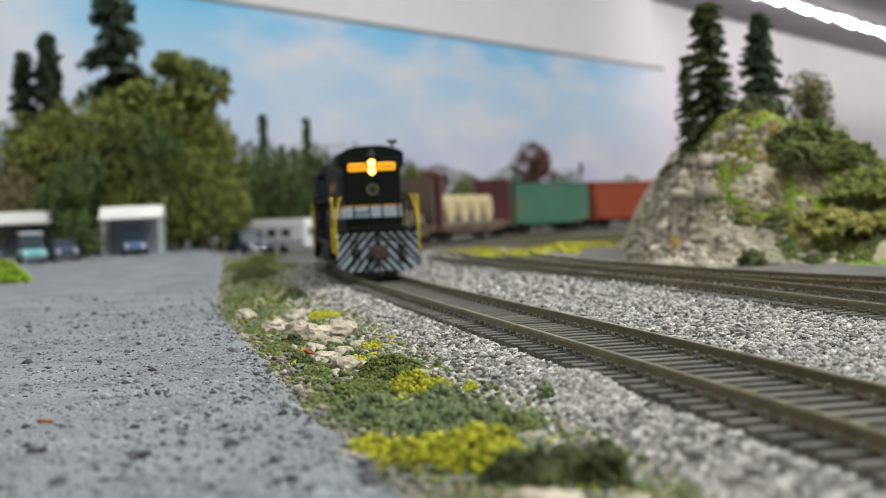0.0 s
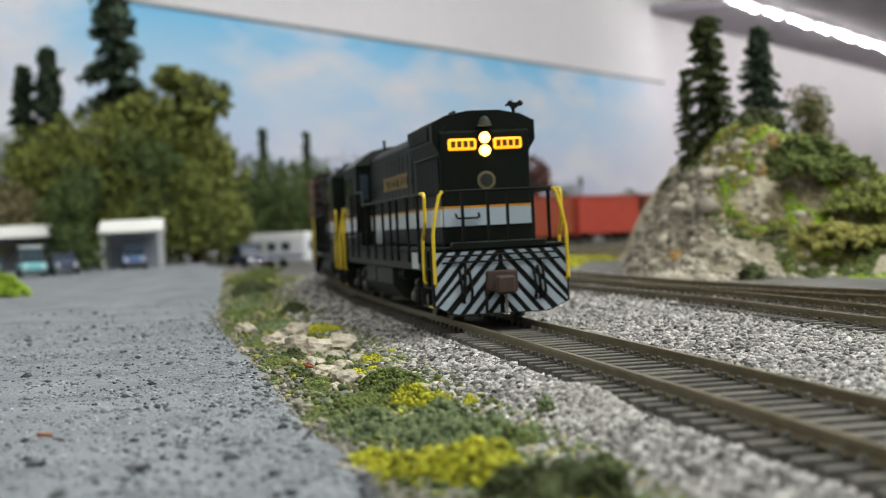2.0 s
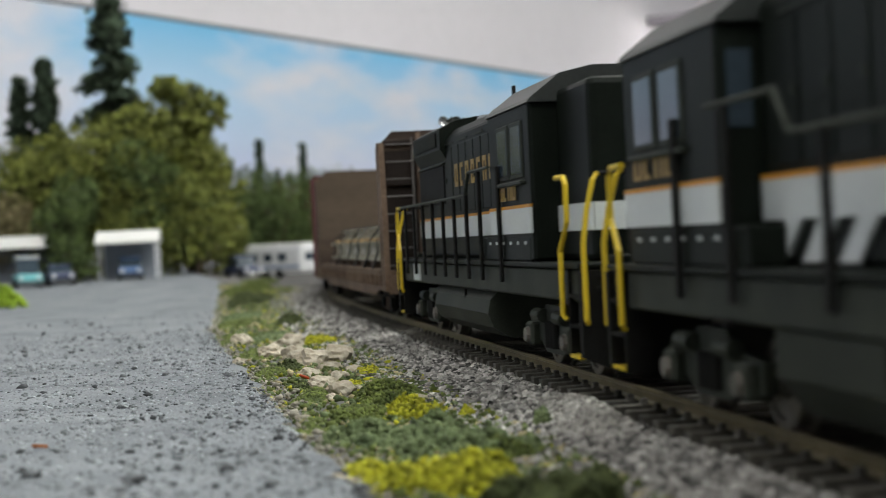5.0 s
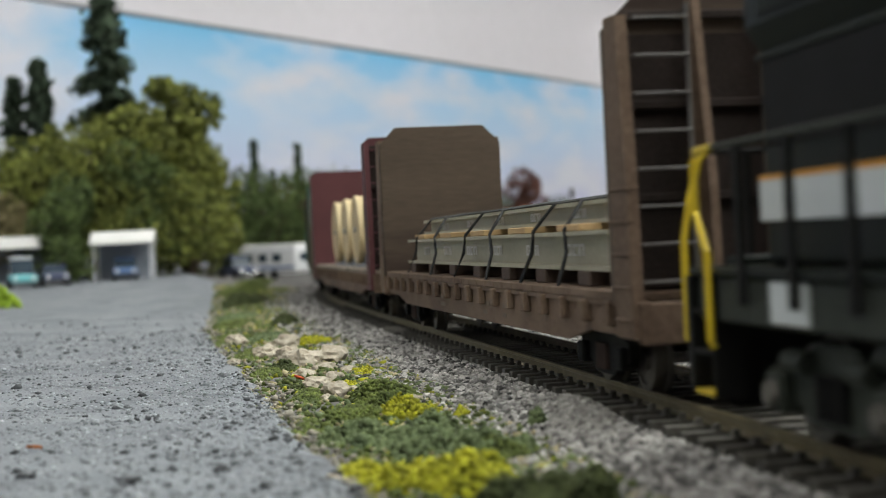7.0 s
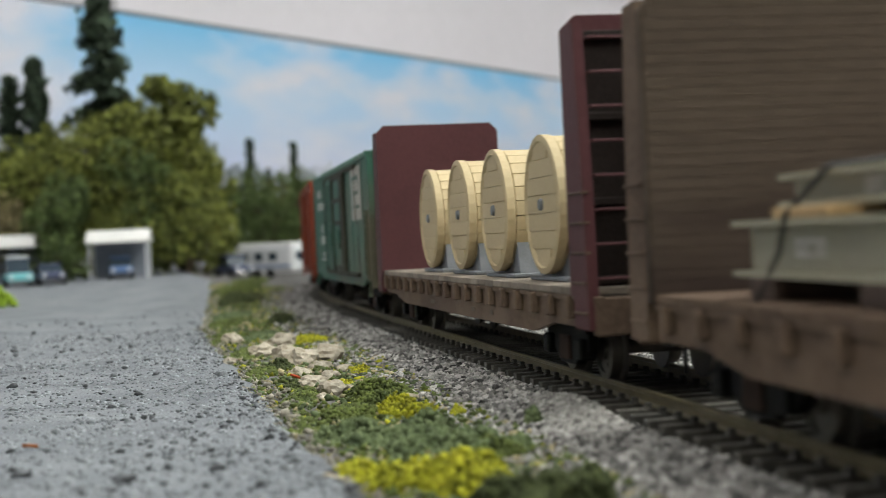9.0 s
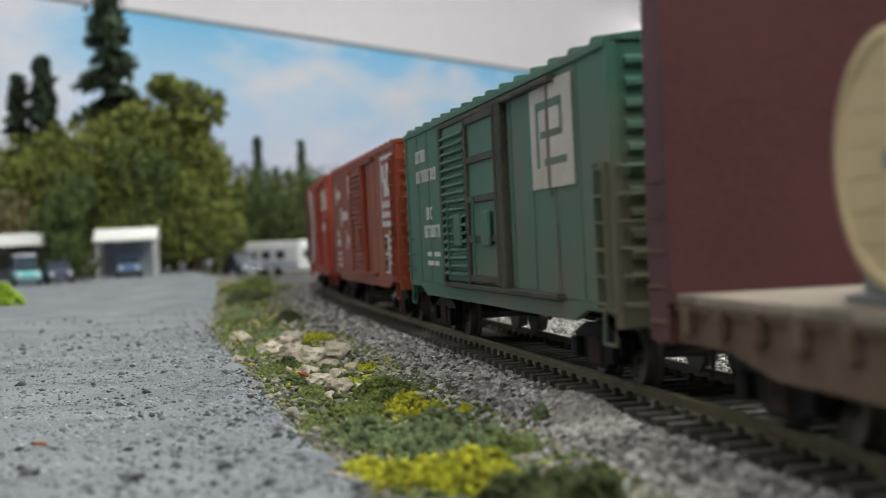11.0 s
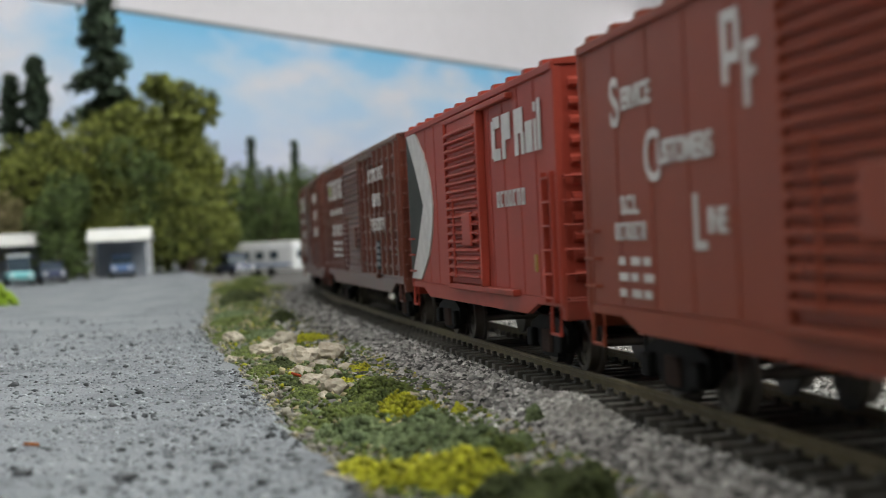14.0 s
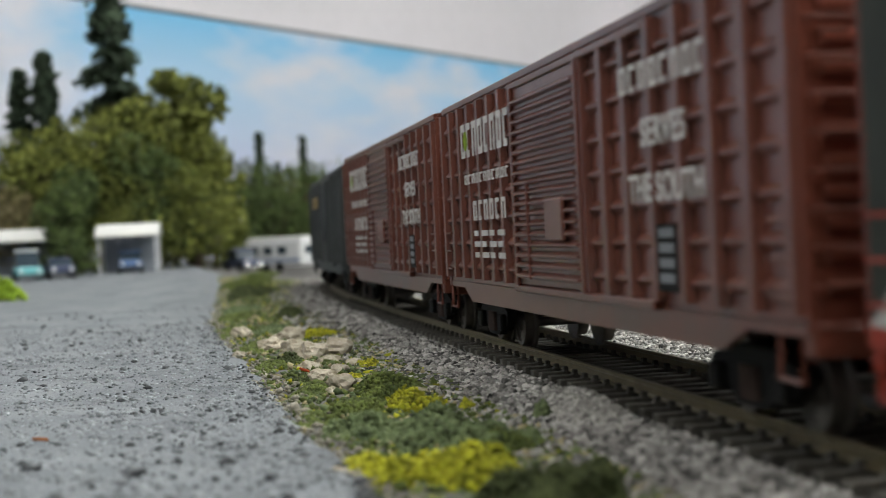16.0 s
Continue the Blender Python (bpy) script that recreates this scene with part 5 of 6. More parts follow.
            # corner handrails: one on the end, one on the side
            part("end_handrail", Geo().tube([(d * (tip + e * 0.4), s * 16.6, 10.2), (d * (tip + e * 1.2), s * 17, 10.6), (d * (tip + e * 1.2), s * 17, 22.6), (d * (tip + e * 0.8), s * 16.2, 27.5), (d * (tip + e * 0.6), s * 14.9, 32.4),
                                              (d * (tip + e * 0.2), s * 14.0, 33.4)], 0.45, 8), YELLOW, ob, "yellow handrail")
            part("side_handrail", Geo().tube([(d * (tip - e * 8.8), s * 17.4, 10.4), (d * (tip - e * 9.4), s * 17.9, 11), (d * (tip - e * 9.4), s * 17.9, 21.4), (d * (tip - e * 5.4), s * 17.7, 26.0), (d * (tip - e * 5.4), s * 17.7, 32.0),
                                               (d * (tip - e * 6.4), s * 17.7, 33.2), (d * (tip - e * 11.5), s * 17.6, 33.3)], 0.45, 8), YELLOW, ob, "yellow handrail")
        part("end_rail", Geo().tube([(d * (tip - e * 0.2), -14, 33.4), (d * (tip - e * 0.2), 14, 33.4)], 0.38, 6), BLACK, ob)
        for y in (-9, -2.5, 2.5, 9):
            part("end_post", Geo().box(d * (tip - e * 0.6), d * (tip + e * 0.1), y - 0.35, y + 0.35, 18.6, 33.4), BLACK, ob)
        part("grab_bar", Geo().tube([(d * (tip + e * 0.2), -14.5, 17.4), (d * (tip + e * 1.0), -14, 17.2), (d * (tip + e * 1.0), 14, 17.2), (d * (tip + e * 0.2), 14.5, 17.4)], 0.28, 6), BLACK, ob)
        part("trip_pin", Geo().tube([(d * (tip + e * 5), 0, 8), (d * (tip + e * 5.2), 0, 4), (d * (tip + e * 6.2), 0.3, 2.2)], 0.35, 6), STEEL, ob, "bright steel trip pin under the coupler")
        for y in (-10.6, -8.2, 8.2, 9.4, 10.6):
            part("hose", Geo().tube([(d * tip, y, 14), (d * (tip + e * 0.9), y + 0.2, 11.5), (d * (tip + e * 1.1), y + 0.5, 8), (d * (tip + e * 0.3), y + 0.4, 5.6)], 0.38, 6), BLACK, ob)
        part("mu_hose", Geo().tube([(d * tip, -9, 15), (d * (tip + e * 1), -9.3, 12), (d * (tip + e * 1), -9.6, 7), (d * tip, -9.6, 5.4)], 0.4, 6), BLACK, ob)
        part("cut_lever", Geo().tube([(d * (tip + e * 0.8), -15, 15.6), (d * (tip + e * 0.8), 15, 15.6)], 0.28, 6), BLACK, ob)
    for s in (-1, 1):
        part("side_rail", Geo().tube([(X(L - 11), s * 17.6, 33.3), (X(c1 + 22), s * 17.6, 33.3), (X(c1 + 18), s * 17.5, 38), (X(c1 - 2), s * 17.6, 38)], 0.38, 6), FRAME, ob)
        for a in posts:
            part("stanchion", bx(Geo(), a - 0.75, a + 0.75, s * 17.2, s * 17.9, 15.5, 33.3 if a > c1 + 20 else 37.8, 0.15), BLACK, ob)
    # trucks
    for c in (-L + 33, L - 33):
        t = new("truck")
        t.parent = ob
        t.matrix_basis = pose(X(c) * K, 0, 0)
        for s in (-1, 1):
            side = [(-17, 5), (-17, 8.4), (-9, 9.2), (-5, 11.6), (5, 11.6), (9, 9.2), (17, 8.4), (17, 5), (13, 3.6), (10, 5), (6, 3), (-6, 3), (-10, 5), (-13, 3.6)]
            part("side_frame", Geo().prism(side, "y", s * 11.6, s * 13.4), FRAME, t)
            for k in (-13, 13):
                part("journal_box", Geo().box(k - 2.3, k + 2.3, s * 11.4, s * 15, 3.8, 8.2, 0.5), FRAME, t)
                part("axle_cap", Geo().lathe([(0.2, 0), (1.6, 0), (1.3, s * 0.7), (0.2, s * 0.7)], (k, s * 15, 5.8), "y", 10), STEEL, t)
            for k in (-7.5, 7.5):
                part("brake_cylinder", Geo().tube([(k - 2.6, s * 14, 9.6), (k + 2.6, s * 14, 9.6)], 1.3, 10), FRAME, t)
            for k in (-2.4, 0, 2.4):
                part("spring", Geo().lathe([(1.0, 4), (1.0, 8.6)], (k, s * 13.6, 0), "z", 8), BLACK, t)
        for k in (-13, 13):
            w = part("wheelset", LOCO_WHEELS, STEEL, t, at=(k, 0, 5.6))
            WHEELSETS.append((w, k, 5.6, 5.6))
    return ob


loco(19.0, 204.0, 1, "black high-hood diesel locomotive with lit amber headlights", (-91, -54), (-15, 38, 36.9, 41.2), (-86, -68), (-42, 21),
     (-68, -50, -24, -4, 16, 32.5, 46, 66, 84))
loco(236.0, 190.5, -1, "black high-hood diesel locomotive, second in the train", (-64, -30), (-30, 22, 36.6, 42.0), (40, 54), (-22, 40),
     (-40, -22, -8, 6, 20, 34, 48, 62, 76), True)


# ---- bulkhead flatcars ----
def flatcar(offset, length, bulk, label, corner):
    ob = vehicle("bulkhead_flatcar", offset, length, 32, label, "flatcar")
    L = length / 2
    sill = [(-L, 9.5), (-L + 26, 9.5), (-L + 40, 7.4), (L - 40, 7.4), (L - 26, 9.5), (L, 9.5), (L, 14.2), (-L, 14.2)]
    for s in (-1, 1):
        part("side_sill", Geo().prism(sill, "y", s * 15.6, s * 16.6), FLAT_BROWN, ob)
        part("sill_flange", Geo().box(-L, L, s * 15.4, s * 17.2, 13.6, 14.5, 0.1), FLAT_BROWN, ob)
        for i in range(18):
            x = -L + 14 + i * (length - 28) / 17
            part("stake_pocket", Geo().box(x - 1.3, x + 1.3, s * 16.6, s * 18, 10.8, 14.3, 0.2), FLAT_BROWN, ob)
    part("centre_sill", Geo().box(-L + 4, L - 4, -4, 4, 6, 13), BLACK, ob)
    part("brake_gear", Geo().box(-14, 12, -9, 6, 5.2, 9.5, 0.5), BLACK, ob)
    n = 30
    for i in range(n):
        x0 = -L + 3 + i * (length - 6) / n
        part("plank", Geo().box(x0 + 0.12, x0 + (length - 6) / n - 0.12, -17.4, 17.4, 14.5, 15.7, 0.1), PLANK if corner < 4 else FLAT_BROWN, ob)
    for e in (-1, 1):
        tip = e * L
        inner = e * (L - 9.4)
        c = corner
        face = [(-17.9, 14.5), (17.9, 14.5), (17.9, 57.4 - c), (17.9 - c, 57.4), (-17.9 + c, 57.4), (-17.9, 57.4 - c)]
        b = part("bulkhead", Geo().prism(face, "x", inner - e * 0.9, inner + e * 0.9), bulk, ob, "weathered plank-faced bulkhead" if corner > 4 else "plain maroon bulkhead")
        for i in range(27 if corner > 4 else 0):
            z = 15.8 + i * 1.47
            part("board", Geo().box(inner - e * 1.25, inner - e * 0.85, -17.6 + max(0, z + 1.45 - 52.2), 17.6 - max(0, z + 1.45 - 52.2), z, z + 1.41, 0.05), bulk, b)
        # Dark sheet added to put shade on the bulkhead's outer face.
        part("shade_sheet", Geo().box(inner + e * 0.95, inner + e * 1.15, -16.4, 16.4, 14.6, 56.6 - c), SHADE_STEEL, b, "dark steel sheet standing in for shade on the bulkhead's back")
        for y in (-17.1, -5.4, 5.4, 17.1):
            w = 1.7 if abs(y) > 10 else 1.2
            post = [(inner + e * 0.9, 9.5), (tip - e * 0.6, 9.5), (tip - e * 1.2, 30), (inner + e * (6.4 if abs(y) > 10 else 4), 56.7 - (c * 0.6 if abs(y) > 10 else 0)), (inner + e * 0.9, 56.9 - (c * 0.6 if abs(y) > 10 else 0))]
            part("post", Geo().prism(post, "y", y - w / 2, y + w / 2), bulk if corner < 4 else FLAT_BROWN, ob)
        # The braces carry the same painted shade.
        for z in (16, 28, 41, 53.5):
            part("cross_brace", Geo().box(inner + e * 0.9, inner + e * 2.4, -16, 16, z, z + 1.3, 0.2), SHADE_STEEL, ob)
        ladder_rungs(ob, inner + e * 1.2, tip - e * 1.0, -17.2, 12, 30, 5, FLAT_BROWN)
        end_ladder(ob, tip - e * 2.2, e, -15.9, -8, 12, 53, 9, RUNG_GREY if corner > 4 else BULK_MAROON)
        part("ladder_rail", Geo().box(tip - e * 2.6, tip - e * 1.9, -8.3, -7.7, 11, 55, 0.1), RUNG_GREY if corner > 4 else BULK_MAROON, ob)
        part("end_sill", Geo().box(tip - e * 2, tip, -17, 17, 8.6, 14.4, 0.3), FLAT_BROWN, ob)
        coupler(ob, tip, e)
        freight_truck(ob, e * (L - 32))
    for x0, x1 in ((-30, -22), (18, 24), (36, 41)):
        plate_bars(ob, "stencil", [(x0, x1, 10.6, 11.5), (x0, x1 - 2, 8.8, 9.7)], -16.68, DIRT)
    return ob


flat_a = flatcar(445.0, 244.0, BULK_BROWN, "weathered brown bulkhead flatcar carrying steel beams", 5.0)
flat_b = flatcar(707.0, 221.5, BULK_MAROON, "maroon bulkhead flatcar carrying cable reels", 2.2)


def i_beam(parent, x0, x1, y, z, w, h, name="beam"):
    t = 0.7
    poly = [(y - w / 2, z), (y + w / 2, z), (y + w / 2, z + t), (y + t / 2, z + t), (y + t / 2, z + h - t), (y + w / 2, z + h - t), (y + w / 2, z + h), (y - w / 2, z + h), (y - w / 2, z + h - t), (y - t / 2, z + h - t),
            (y - t / 2, z + t), (y - w / 2, z + t)]
    return part(name, Geo().prism(poly, "x", x0, x1), BEAM, parent)


def beam_load():
    load = tagged(new("beam_load"), "strapped stack of olive-grey steel beams on timber blocks", "steel load")
    TRAIN.append((load, 445.0, 244.0, 32))
    for i in range(7):
        x = -84 + i * 28
        part("block", Geo().box(x - 3.4, x + 3.4, -14, 14, 15.7, 18.2, 0.2), DUNNAGE, load)
    for y in (-11, -3.6, 3.6, 11):
        b = i_beam(load, -93, 98, y, 18.2, 5.6, 6.4)
        if y < -10:
            for i in range(6):
                x0 = -80 + i * 29
                plate_bars(b, "chalk_mark", blocks(x0, x0 + 8 + (i % 3) * 2, 20.4, 22.4, 3), -11.42, WHITE_INK)
    for i in range(5):
        x = -74 + i * 37
        part("timber", Geo().box(x - 7, x + 7, -13.6, 12, 24.6, 25.8, 0.15), TIMBER, load)
    for y in (-7.4, -1, 5.4):
        b = i_beam(load, -88, 94, y, 25.8, 5, 3.8)
        if y < -6:
            for i in range(5):
                x0 = -70 + i * 32
                plate_bars(b, "chalk_mark", blocks(x0, x0 + 8, 26.9, 28.5, 3), -7.8, WHITE_INK)
    for i in range(6):
        x = -78 + i * 31 + RNG.normal() * 4
        lean = (-1) ** i * RNG.uniform(1, 6)
        pts = [(x, -16.6, 14.6), (x + lean * 0.6, -14.1, 21), (x + lean, -13.9, 24.9), (x + lean * 1.6, -10, 29.8), (x + lean * 1.8, 0, 30.8), (x + lean * 1.6, 8, 30), (x + lean, 13.9, 24.9), (x, 16.6, 14.6)]
        part("strap", Geo().tube(pts, 0.36, 6), STRAP, load, "black tie-down strap")


beam_load()


def reels():
    for k, x in enumerate((-50.5, -11.5, 25.5, 64.5)):
        r = tagged(new("cable_reel"), "pale wooden cable reel lagged with boards on a grey cradle", "cable reel", group="cable reels on the flatcar")
        TRAIN.append((r, 707.0, 221.5, 32, x))
        zc = 29.4
        for s in (-1, 1):
            flange = Geo().lathe([(0.4, s * 10.6), (11.6, s * 10.6), (12.5, s * 11.0), (12.5, s * 12.6), (11.4, s * 12.9), (10.9, s * 12.3), (0.4, s * 12.3)], (0, 0, zc), "y", 36)
            fl = part("flange", flange, REEL, r)
            for i in range(7):
                z = -9.6 + i * 3.2
                half = math.sqrt(max(10.7 ** 2 - z * z, 1))
                part("plank", Geo().box(-half, half, s * 12.2, s * 12.55, zc + z - 1.5, zc + z + 1.55, 0.05), REEL, fl)
            part("hub", Geo().lathe([(0.3, s * 12.4), (1.2, s * 12.4), (1.0, s * 13.1), (0.3, s * 13.1)], (0, 0, zc), "y", 10), CRADLE, r)
        n = 26
        for i in range(n):
            a = 2 * math.pi * i / n
            g = Geo().box(-1.4, 1.4, -10.7, 10.7, -0.5, 0.45, 0.1)
            m = Matrix.Translation((math.cos(a) * 11.7, 0, zc + math.sin(a) * 11.7)) @ Matrix.Rotation(math.pi / 2 - a, 4, "Y")
            g.v = [tuple(m @ Vector(p)) for p in g.v]
            part("lagging_board", g, REEL, r)
        for y in (-8, 8):
            part("cradle", Geo().prism([(-12, 15.7), (12, 15.7), (10, 23.5), (7.6, 20.6), (0, 17.2), (-7.6, 20.6), (-10, 23.5)], "y", y - 2.4, y + 2.4), CRADLE, r, "grey steel cradle")
        part("cradle_beam", Geo().box(-13, 13, -12, 12, 15.7, 16.6, 0.2), CRADLE, r)


reels()


# ---- boxcars ----
def boxcar(offset, length, paint, label, door="ribbed", door_w=32.0, door_at=0.0, ribbed=False, roof_z=51.8, low=10.0, double=False, roof_paint=None, full_ladder=True, trim=None, ladders=(1,)):
    trim = trim or paint
    ob = vehicle("boxcar", offset, length, 27, label, "boxcar")
    L, W = length / 2 - 1.2, 16.9
    body = part("body", Geo().box(-L, L, -W, W, 13, roof_z - 0.6, 0.35), paint, ob)
    sill = [(-L, 13.2), (-L, 12), (-L + 16, 12), (-L + 24, low), (L - 24, low), (L - 16, 12), (L, 12), (L, 13.2)]
    for s in (-1, 1):
        part("side_sill", Geo().prism(sill, "y", s * (W - 0.8), s * (W + 0.15)), paint, ob)
        part("eave", Geo().box(-L - 0.4, L + 0.4, s * (W - 0.3), s * (W + 0.55), roof_z - 1.6, roof_z - 0.3, 0.15), paint, ob)
    roof = [(-W - 0.3, roof_z - 0.7), (W + 0.3, roof_z - 0.7), (W + 0.3, roof_z - 0.2), (0, roof_z + 1.6), (-W - 0.3, roof_z - 0.2)]
    top = part("roof", Geo().prism(roof, "x", -L - 0.4, L + 0.4), roof_paint or paint, ob)
    n = int(length / 12)
    for i in range(n):
        x = -L + (i + 0.5) * 2 * L / n
        rib = [(-W - 0.5, roof_z - 0.5), (-W - 0.3, roof_z + 0.55), (0, roof_z + 2.3), (W + 0.3, roof_z + 0.55), (W + 0.5, roof_z - 0.5)]
        if ribbed:
            rib = [(-W + 1.5, roof_z - 0.5), (-W + 1.7, roof_z + 0.35), (0, roof_z + 2.0), (W - 1.7, roof_z + 0.35), (W - 1.5, roof_z - 0.5)]
        part("roof_rib", Geo().prism(rib, "x", x - 1.2, x + 1.2), roof_paint or paint, top)
    # side posts or rivet seams
    half = door_w / 2
    if ribbed:
        for s, a, b, k in ((-1, -L, door_at - half, 7), (-1, door_at + half, L, 7)):
            for i in range(k + 1):
                x = a + 1.2 + (b - a - 2.4) * i / k
                part("side_post", Geo().prism([(x - 1.0, -W - 1.3), (x + 1.0, -W - 1.3), (x + 1.4, -W + 0.1), (x - 1.4, -W + 0.1)], "z", 14.2, roof_z - 2), paint, ob)
            for i in range(k):
                x0, x1 = a + 1.2 + (b - a - 2.4) * i / k, a + 1.2 + (b - a - 2.4) * (i + 1) / k
                for j in range(7):
                    z = 16 + j * 5.0
                    part("panel_rib", Geo().prism([(-W + 0.1, z - 0.2), (-W - 0.75, z + 0.5), (-W - 0.75, z + 0.9), (-W + 0.1, z + 1.9)], "x", x0 + 1.4, x1 - 1.4), paint, ob)
    else:
        for i in range(13):
            x = -L + 2 + i * (2 * L - 4) / 12
            if abs(x - door_at) > half + 1.5:
                part("seam", Geo().box(x - 0.45, x + 0.45, -W - 0.14, -W + 0.1, 13.6, roof_z - 1.8), paint, ob)
    # door
    doors = [(door_at, door_w, door)] if not double else [(door_at - half / 2 - 0.2, half, "ribbed"), (door_at + half / 2 + 0.2, half, "plug")]
    for dx, dw, kind in doors:
        h = dw / 2
        dr = part("door", Geo().box(dx - h, dx + h, -W - 1.0, -W + 0.1, 14.2, roof_z - 3.2, 0.25), paint, ob)
        for s in (-1, 1):
            part("door_stile", Geo().box(dx + s * h - 0.8, dx + s * h + 0.8, -W - 1.7, -W, 14, roof_z - 3, 0.2), trim, dr)
        if kind == "ribbed":
            m = 18
            for i in range(m):
                z = 15.4 + i * (roof_z - 20) / m
                part("door_rib", Geo().prism([(-W - 0.9, z), (-W - 1.95, z + 0.35), (-W - 1.95, z + 0.65), (-W - 0.9, z + 1.4)], "x", dx - h + 1.2, dx + h - 1.2), paint, dr)
        else:
            for i in range(5):
                z = 14.6 + i * (roof_z - 19.4) / 4
                part("door_beam", Geo().box(dx - h + 0.8, dx + h - 0.8, -W - 1.6, -W - 0.8, z, z + 1.5, 0.2), trim, dr)
        part("door_lock", Geo().box(dx + h * 0.1, dx + h * 0.62, -W - 2.2, -W - 1.4, 22, 29, 0.3), paint, dr)
        part("lock_bar", Geo().tube([(dx - h * 0.45, -W - 1.9, 15.5), (dx - h * 0.45, -W - 1.9, 32)], 0.3, 6), paint, dr)
    part("door_track", Geo().box(door_at - half - 2, door_at + door_w * 1.25, -W - 1.5, -W + 0.1, 12.9, 14.1, 0.2), trim, ob)
    part("upper_track", Geo().box(door_at - half - 2, door_at + door_w * 1.25, -W - 1.4, -W + 0.1, roof_z - 3.3, roof_z - 2.2, 0.2), trim, ob)
    # ends: corrugated, with ladders
    for e in (-1, 1):
        for i in range(11):
            z = 16 + i * 3.1
            part("end_rib", Geo().prism([(e * L - e * 0.1, z), (e * (L + 1.0), z + 0.7), (e * (L + 1.0), z + 1.4), (e * L - e * 0.1, z + 2.1)], "y", -W + 2.2, W - 2.2), paint, ob)
        part("corner_post", Geo().box(e * (L - 1.2), e * (L + 0.5), -W - 0.35, -W + 1, 12, roof_z - 1, 0.2), paint, ob)
        x0, x1 = sorted((e * (L - 1.6), e * (L - 7.2)))
        if e in ladders:
            ladder_rungs(ob, x0, x1, -W - 0.1, 13.4, roof_z - 5 if full_ladder else 33, 10 if full_ladder else 6, paint)
            for x in (x0, x1):
                part("ladder_rail", Geo().box(x - 0.3, x + 0.3, -W - 1.1, -W, 12.6, (roof_z - 4) if full_ladder else 34, 0.1), paint, ob)
        else:
            ladder_rungs(ob, x0, x1, -W - 0.1, 16, 24, 3, paint)
        end_ladder(ob, e * (L + 0.4), e, -W + 0.6, -W + 6, 13.4, roof_z - 5 if full_ladder else 33, 10 if full_ladder else 6, paint)
        part("sill_step", Geo().tube([(x0, -W, 12), (x0, -W - 0.2, 7.4), (x1, -W - 0.2, 7.4), (x1, -W, 12)], 0.35, 6), paint, ob)
        part("end_sill", Geo().box(e * (L - 1.5), e * (L + 0.7), -W, W, 9.8, 13.2, 0.3), paint, ob)
        coupler(ob, e * (L + 0.5), e)
        freight_truck(ob, e * (length / 2 - 27))
    part("centre_sill", Geo().box(-L + 3, L - 3, -4, 4, 7.6, 13), BLACK, ob)
    part("air_tank", Geo().tube([(-8, -8, 9.6), (8, -8, 9.6)], 2.2, 12), BLACK, ob)
    part("brake_cylinder", Geo().tube([(14, -7, 9.8), (22, -7, 9.8)], 1.6, 10), BLACK, ob)
    part("brake_rod", Geo().tube([(-L + 20, -6, 8.8), (L - 20, -6, 8.8)], 0.35, 6), BLACK, ob)
    if roof_z > 0:
        wheel = Geo().lathe([(2.4, 0), (2.9, 0), (2.9, 0.5), (2.4, 0.5)], (L + 1.6, 6, 38), "x", 16)
        part("brake_wheel", wheel, paint, ob)
    return ob


def data_bars(ob, x, z, n, y, wide=6.0, rows=3):
    plate_bars(ob, "data_stencil", [(x + i * (wide + 1.5), x + i * (wide + 1.5) + wide * (0.7 + 0.3 * ((i + j) % 2)), z - j * 2.2, z - j * 2.2 + 1.1) for i in range(n) for j in range(rows)], y, WHITE_INK)


green = boxcar(943.0, 188.0, PC_GREEN, "weathered green boxcar with rust stains and a ribbed door", door_w=56, door_at=-6.5, double=True, full_ladder=False, trim=GRIMY)
part("door_post", Geo().box(22.4, 27, -18.4, -16.8, 13.8, 48.8, 0.3), GRIMY, green, "grimy dark door post")
plate_bars(green, "logo_panel", [(46.5, 73.5, 31.5, 49)], -17.15, FADED)
plate_bars(green, "logo_stroke", [(50.5, 67.5, 44.6, 46), (50.5, 52.1, 35, 46), (53.5, 67.5, 39.8, 41), (55.5, 69.5, 35.2, 36.4), (65.9, 67.5, 39.8, 46)], -17.2, PC_GREEN)
plate_bars(green, "rust_streak", [(57.7, 59.1, 30, 49), (57.2, 57.7, 32, 45), (61.5, 62, 18, 26)], -17.24, DIRT)
plate_bars(green, "lettering", blocks(-77, -62, 43, 46, 4, 0.35) + blocks(-77, -48, 38, 41, 7, 0.35) + blocks(-64, -54, 28.6, 31.6, 2, 0.4) + blocks(-68, -46, 24.2, 27.2, 6, 0.3), -17.1, WHITE_INK)
data_bars(green, -65, 19.6, 2, -17.1, 8, 2)
scl = boxcar(1147.0, 181.0, SCL_RED, "red-brown boxcar with a white outlined emblem", door_w=32, door_at=3.5)
plate_bars(scl, "emblem_frame", [(58.5, 83.5, 47.6, 48.8), (58.5, 83.5, 28, 29.6), (58.5, 60.0, 28, 48.8), (82, 83.5, 28, 48.8)], -17.15, WHITE_INK)
g = Geo()
for a, b, c, e in ((61.5, 65.5, 41, 46.2), (64.5, 68.3, 36.8, 42), (69.4, 72.2, 36.8, 46.2), (72.2, 75, 44, 46.2), (72.2, 75, 36.8, 39), (76.2, 78.8, 36.8, 46.2), (78.8, 81.2, 36.8, 39)):
    g.prism([(a, c), (b, c), (b + 0.5, e), (a + 0.5, e)], "y", -17.2, -17.0)
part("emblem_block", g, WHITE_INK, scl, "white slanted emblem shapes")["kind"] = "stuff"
plate_bars(scl, "emblem_bars", blocks(61, 81, 33.6, 35.4, 8) + blocks(61, 81, 30.6, 32.4, 9), -17.15, WHITE_INK)
